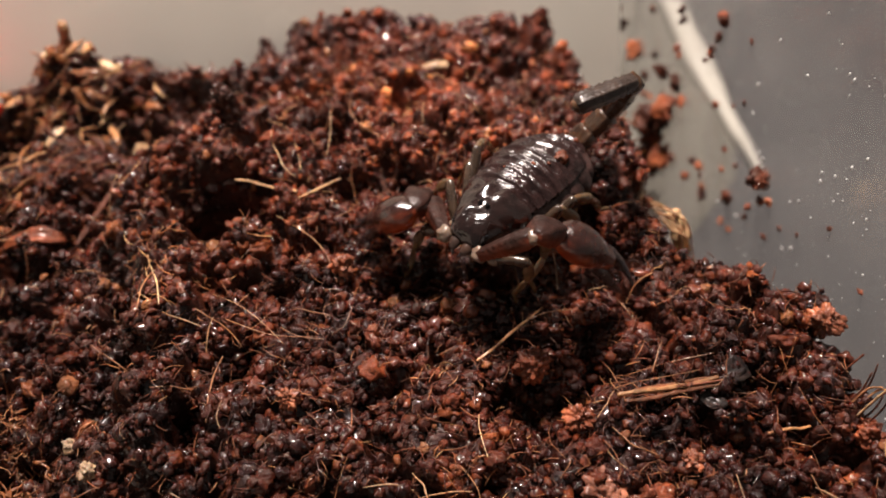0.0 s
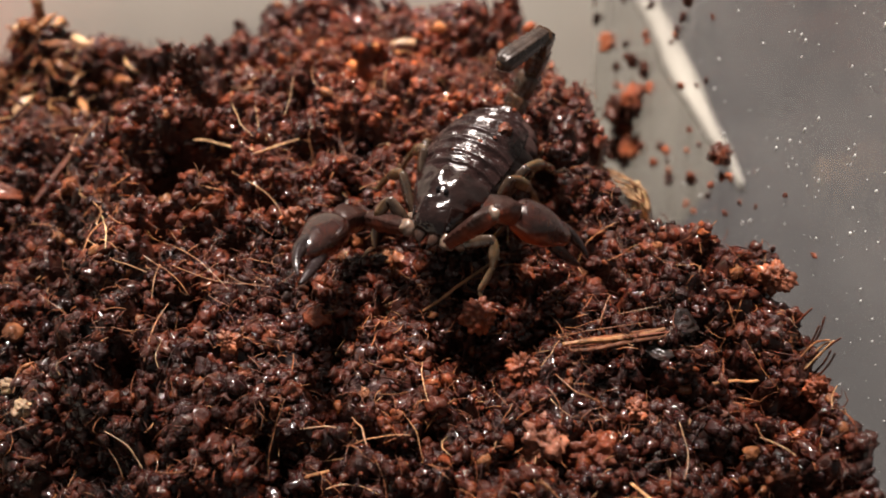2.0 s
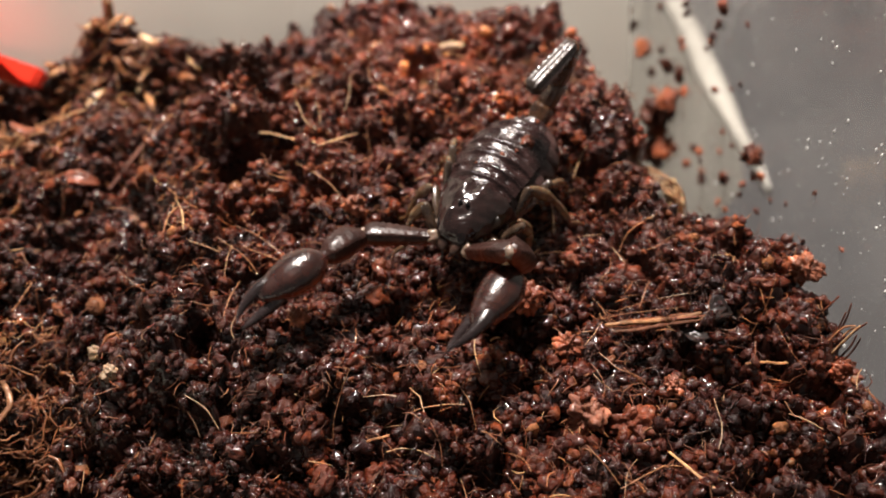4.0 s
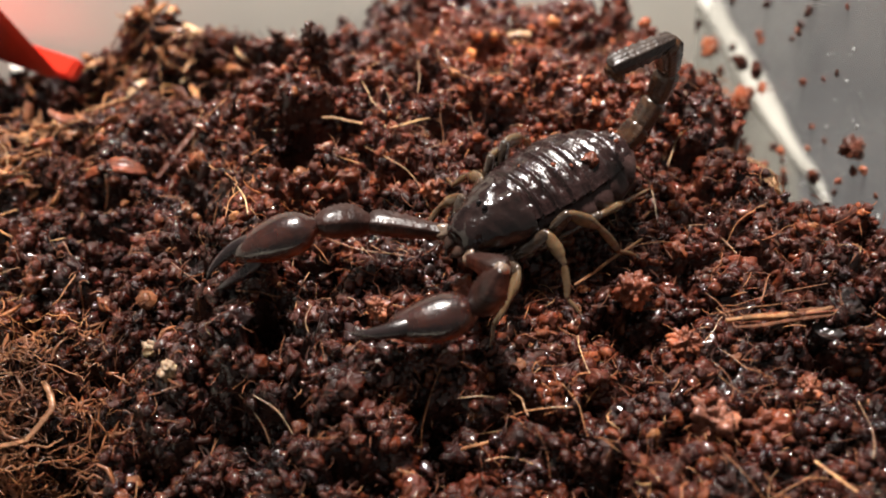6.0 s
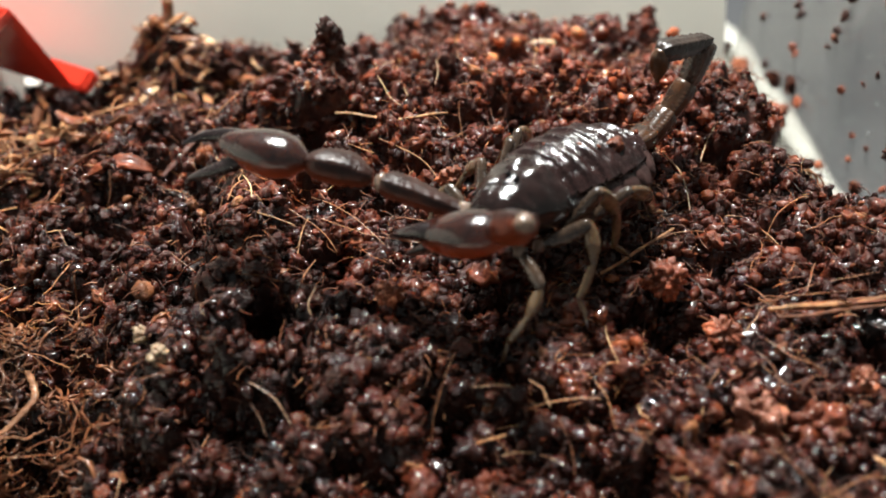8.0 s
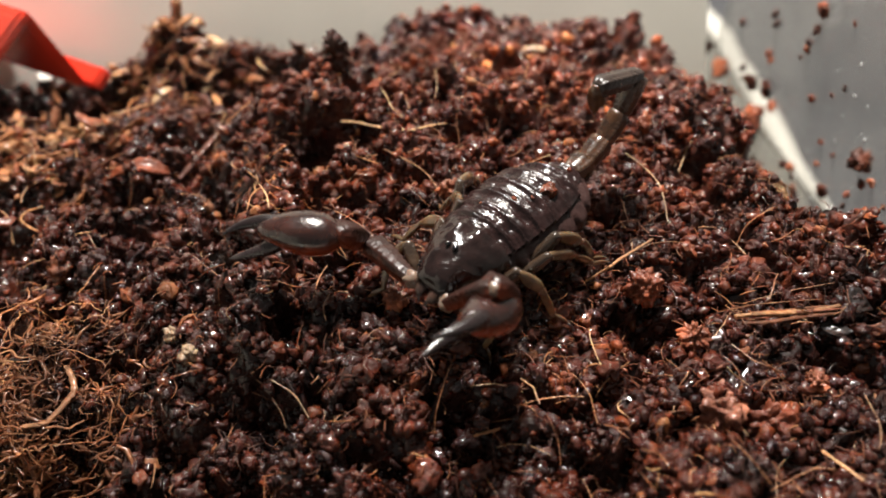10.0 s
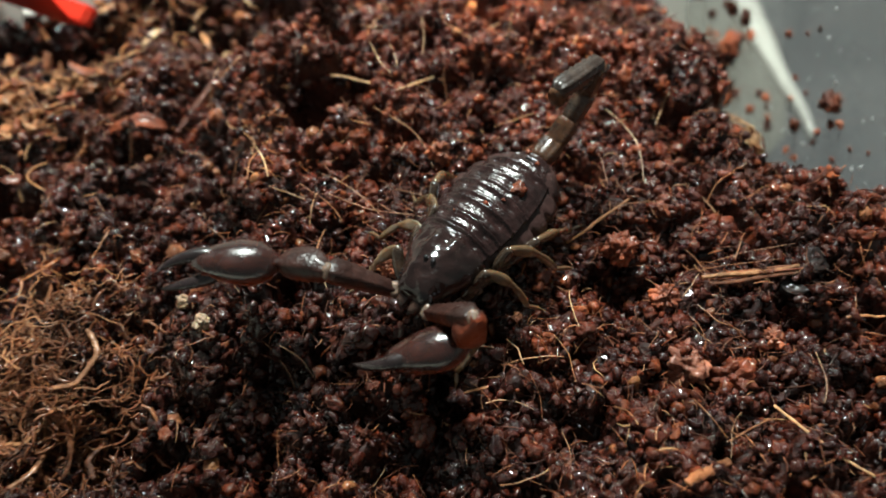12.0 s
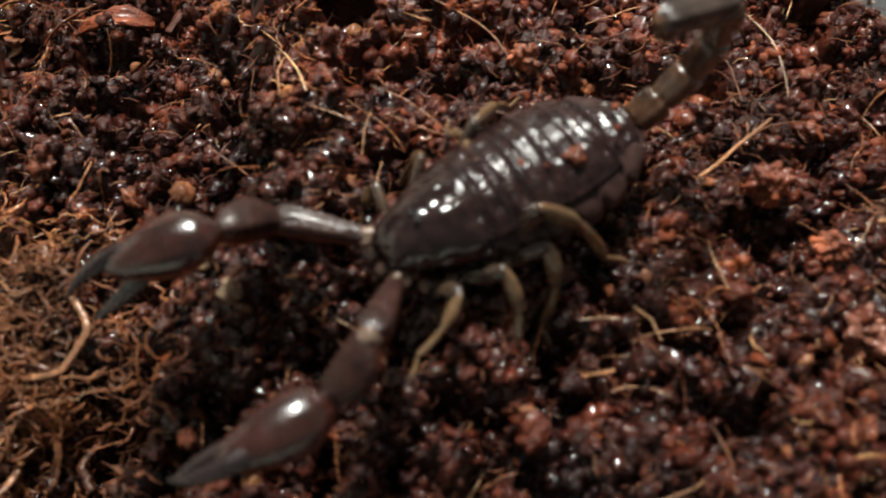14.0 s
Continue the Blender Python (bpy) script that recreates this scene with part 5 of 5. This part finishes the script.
TAIL = [  # seconds, then the joints in the body's millimetres
    (0.0, (-11.6, 0.0, 0.0), (-13.2, 1.0, 1.9), (-14.0, 2.3, 4.7), (-13.3, 3.6, 8.0), (-10.8, 4.8, 11.3), (-4.3, 1.9, 9.8), (0.0, -0.4, 6.3)),
    (0.5, (-11.6, 0.0, 0.0), (-13.1, 0.8, 2.1), (-13.7, 1.7, 5.1), (-12.8, 2.6, 8.5), (-10.1, 3.4, 11.7), (-3.7, 0.8, 9.7), (0.5, -1.2, 5.9)),
    (1.0, (-11.6, 0.0, 0.0), (-13.1, 0.9, 2.1), (-13.6, 2.0, 5.0), (-12.7, 3.0, 8.3), (-10.0, 3.9, 11.6), (-3.2, 1.7, 10.1), (1.4, 0.1, 6.6)),
    (1.5, (-11.6, 0.0, 0.0), (-13.2, 0.7, 2.0), (-14.0, 1.7, 5.0), (-13.2, 2.7, 8.4), (-10.7, 3.5, 11.8), (-4.0, 1.2, 10.5), (0.7, -0.5, 7.1)),
    (2.0, (-11.6, 0.0, 0.0), (-13.1, 0.6, 2.1), (-13.7, 1.4, 5.2), (-12.8, 2.2, 8.6), (-10.1, 2.8, 11.9), (-3.2, 0.9, 11.4), (1.8, -0.5, 8.5)),
    (2.5, (-11.6, 0.0, 0.0), (-13.2, 0.7, 2.0), (-13.9, 1.7, 5.0), (-13.1, 2.6, 8.4), (-10.6, 3.4, 11.8), (-3.7, 1.6, 10.8), (1.3, 0.2, 7.7)),
    (3.0, (-11.6, 0.0, 0.0), (-13.4, 0.7, 2.0), (-14.2, 1.6, 4.9), (-13.6, 2.6, 8.3), (-11.3, 3.4, 11.8), (-5.0, 1.0, 9.1), (-1.0, -0.7, 5.0)),
    (5.5, (-11.6, 0.0, 0.0), (-13.8, 0.2, 1.7), (-15.2, 0.4, 4.5), (-15.4, 0.7, 8.1), (-13.7, 1.0, 12.1), (-6.6, 0.6, 11.1), (-1.5, 0.3, 8.0)),
    (6.0, (-11.7, 0.0, 0.0), (-13.9, 0.1, 1.5), (-15.6, 0.2, 4.2), (-16.1, 0.4, 7.8), (-14.8, 0.5, 11.9), (-7.7, -0.5, 11.2), (-2.5, -1.3, 8.4)),
    (6.5, (-11.7, 0.0, 0.0), (-13.8, 0.3, 1.6), (-15.3, 0.6, 4.4), (-15.5, 1.0, 8.0), (-13.9, 1.4, 12.0), (-6.7, 0.8, 11.3), (-1.5, 0.4, 8.4)),
    (7.0, (-11.7, 0.0, 0.0), (-13.7, 0.4, 1.7), (-15.1, 0.9, 4.5), (-15.1, 1.5, 8.1), (-13.3, 2.1, 12.0), (-6.1, 1.6, 11.7), (-0.8, 1.2, 9.0)),
    (7.5, (-11.7, 0.0, 0.0), (-13.7, 0.5, 1.7), (-14.9, 1.2, 4.6), (-14.8, 2.0, 8.1), (-12.9, 2.7, 11.9), (-5.8, 1.7, 11.5), (-0.5, 1.0, 8.7)),
    (8.0, (-11.6, 0.0, 0.0), (-14.3, 0.1, 0.5), (-16.9, 0.2, 2.4), (-18.7, 0.5, 5.5), (-19.3, 0.7, 9.7), (-12.1, -0.2, 9.7), (-6.8, -0.9, 7.1)),
    (10.5, (-11.7, 0.0, 0.0), (-14.3, 0.1, 0.2), (-17.2, 0.3, 1.6), (-19.5, 0.6, 4.4), (-20.7, 1.0, 8.5), (-13.7, 0.3, 9.9), (-7.9, -0.3, 8.3)),
    (11.0, (-11.6, 0.0, 0.0), (-14.1, 0.4, 1.0), (-16.2, 1.0, 3.4), (-17.2, 1.8, 6.7), (-16.6, 2.6, 10.9), (-9.5, 1.6, 11.3), (-3.9, 0.8, 9.1)),
    (11.5, (-11.6, 0.0, 0.0), (-14.2, 0.3, 0.7), (-16.7, 0.8, 2.7), (-18.1, 1.5, 6.0), (-17.9, 2.2, 10.2), (-10.8, 1.3, 10.4), (-5.4, 0.6, 7.9)),
    (12.0, (-11.7, 0.0, 0.0), (-14.3, 0.2, 0.6), (-16.8, 0.5, 2.6), (-18.3, 1.0, 5.8), (-18.4, 1.5, 10.1), (-11.2, 0.8, 10.8), (-5.6, 0.2, 8.8)),
    (12.5, (-11.7, 0.0, 0.0), (-14.3, 0.0, 0.8), (-16.6, -0.1, 2.9), (-18.1, -0.1, 6.2), (-18.0, -0.1, 10.5), (-10.9, -0.4, 11.9), (-5.1, -0.5, 10.4)),
    (13.0, (-11.6, 0.0, 0.0), (-14.2, 0.1, 0.8), (-16.6, 0.2, 2.9), (-18.1, 0.3, 6.2), (-18.0, 0.4, 10.5), (-10.9, -0.5, 10.8), (-5.4, -1.3, 8.4)),
    (13.5, (-11.6, 0.0, 0.0), (-14.1, 0.3, 1.1), (-16.2, 0.8, 3.5), (-17.1, 1.5, 6.9), (-16.4, 2.2, 11.1), (-9.3, 1.3, 11.6), (-3.8, 0.6, 9.5)),
    (14.0, (-11.8, 0.0, 0.0), (-14.2, 0.1, 1.2), (-16.2, 0.4, 3.6), (-17.2, 0.7, 7.1), (-16.5, 1.0, 11.3), (-9.6, 1.3, 13.6), (-3.7, 1.6, 12.7)),
]


LEFT_FEET = {  # where the left feet stand: seconds from which on, and the place in millimetres
    0: ((0.0, 8.0, 51.5), (5.5, -4.5, 37.0), (8.0, -5.0, 35.0), (12.5, -13.0, 27.0), (13.0, -19.8, 26.0)),
    1: ((0.0, 10.0, 52.5), (5.5, 4.0, 40.5), (8.0, 2.0, 38.2), (11.0, 1.0, 35.5), (12.5, -4.6, 31.0), (13.0, -11.0, 27.8)),
    2: ((5.5, 10.0, 48.5), (8.0, 6.0, 46.5), (11.0, 4.0, 41.0), (12.5, -0.2, 33.4), (13.5, -8.8, 30.6)),
    3: ((5.5, 12.0, 57.5), (8.0, 10.0, 52.5), (13.5, -3.0, 36.0)),
}


OPEN = {  # seconds and degrees by which the claws open
    -1: ((0.0, 8), (1.0, 6), (3.0, 3), (5.5, 8), (6.5, 12), (7.5, 14), (8.0, 24), (10.5, 12), (11.0, 5), (11.5, 6), (12.0, 12), (12.5, 20), (13.0, 18), (14.0, 20)),
    1: ((0.0, 8), (1.0, 8), (2.0, 5), (3.0, 3), (5.5, 30), (6.0, 18), (7.5, 14), (8.0, 18), (10.5, 20), (11.0, 6), (11.5, 6), (12.0, 38), (12.5, 24), (13.0, 12), (14.0, 12)),
}


# ---- what moves ----
def aim(p, q, up=(0, 0, 1)):
    """A pose at p, in the body's millimetres, whose x points to q."""
    p, q = Vector(p), Vector(q)
    x = (q - p).normalized()
    y = Vector(up).cross(x)
    y = y.normalized() if y.length > 1e-4 else Vector((0, 1, 0))
    m = Matrix((x, y, x.cross(y))).transposed().to_4x4()
    return Matrix.Translation(p * MM) @ m


def arched(hip, foot, pieces, up):
    """Joints of a leg from hip to foot that arches upwards with equal bends."""
    reach = (foot - hip).length
    u = (foot - hip).normalized()
    v = (up - u * up.dot(u)).normalized()

    def curve(bend):
        pts, at, turn = [(0.0, 0.0)], (0.0, 0.0), 0.0
        for n, share in zip(pieces, (2.0, 0.5, -0.75, 0)):
            at = (at[0] + n * math.cos(turn), at[1] + n * math.sin(turn))
            pts.append(at)
            turn -= bend * share
        return pts
    low, high = 0.0, 1.1
    for _ in range(30):
        mid = (low + high) / 2
        end = curve(mid)[-1]
        low, high = (mid, high) if math.hypot(*end) > reach else (low, mid)
    pts = curve(low)
    a = math.atan2(pts[-1][1], pts[-1][0])
    return [hip + u * (c * math.cos(a) + s * math.sin(a)) + v * (s * math.cos(a) - c * math.sin(a)) for c, s in pts]


def motions():
    body = [(r[0], pose(r[1] * MM, r[2] * MM, r[3] * MM, r[6], r[5], r[4])) for r in BODY_ROWS]
    walk(scorpion, body)
    for pieces, table_rows, shoulder in ((right_arm, RIGHT_ARM, (11.0, -2.2, -0.9)), (left_arm, LEFT_ARM, (11.0, 2.2, -0.9))):
        for k, ob in enumerate(pieces[:3]):
            rows = []
            for t, *joints in table_rows:
                joints[0] = shoulder
                tip = Vector(joints[k + 1])
                if k == 2:
                    tip = (tip + Vector(joints[4])) / 2
                rows.append((t, aim(joints[k], tip)))
            walk(ob, rows)
    for side, pieces in ((-1, right_arm), (1, left_arm)):
        hinge = Matrix.Translation(Vector((5.2, -side * 0.2, -0.55)) * MM)
        walk(pieces[3], [(t, hinge @ Matrix.Rotation(radians(a), 4, Vector((0, 0.85, -0.5 * side))) @ hinge.inverted()) for t, a in OPEN[side]])
    for k, ob in enumerate(tail):
        rows = []
        for t, *joints in TAIL:
            if k == 5:  # the sting folds back under the last ring
                joints[6] = Vector(joints[5]) + (Vector(joints[4]) - Vector(joints[5])) * 0.06 + (Vector(joints[3]) - Vector(joints[4])) * 0.25
            rows.append((t, aim(joints[k], joints[k + 1], (0.5, 0, 1) if k < 2 else (1, 0, 0.3) if k < 4 else (0, 0, 1) if k < 5 else (1, 0, 0))))
        walk(ob, rows)
    for k, side, pieces in legs:
        rows = [[] for _ in pieces]
        foot = None
        for t, m in body:
            rest = m @ (Vector((LEG_FEET[side][k][0], side * LEG_FEET[side][k][1], 0)) * MM)
            spots = [p for p in LEFT_FEET[k] if p[0] <= t] if side > 0 else []
            if spots and ((m.inverted() @ Vector((spots[-1][1] * MM, spots[-1][2] * MM, 0))) / MM - Vector((*LEG_FEET[1][k], -7))).length < 7.0:
                rest = Vector((spots[-1][1] * MM, spots[-1][2] * MM, 0))
            if foot is None or (rest.xy - foot.xy).length > 0.0028 or (spots and t == spots[-1][0]):
                ground = float(soil_height(np.array(rest.x / MM), np.array(rest.y / MM)))
                foot = Vector((rest.x, rest.y, max(-3.0, ground + 1.2) * MM))
            here = (m.inverted() @ foot) / MM
            hip = Vector((LEG_HIPS[k][0], side * LEG_HIPS[k][1], -2.7))
            away = here - hip
            most = 0.96 * sum(LEG_LONG[k])
            if away.length > most:
                here = hip + away.normalized() * most
            up = (m.inverted().to_3x3() @ Vector((0, 0, 1))) * 0.5 + Vector(((-0.25, -0.55, -0.85, -0.95)[k], side * (0.55, 0.5, 0.45, 0.4)[k], 0))
            joints = arched(hip, here, LEG_LONG[k], up)
            for i in range(4):
                rows[i].append((t, aim(joints[i], joints[i + 1], up)))
        for ob, r in zip(pieces, rows):
            walk(ob, r)


motions()
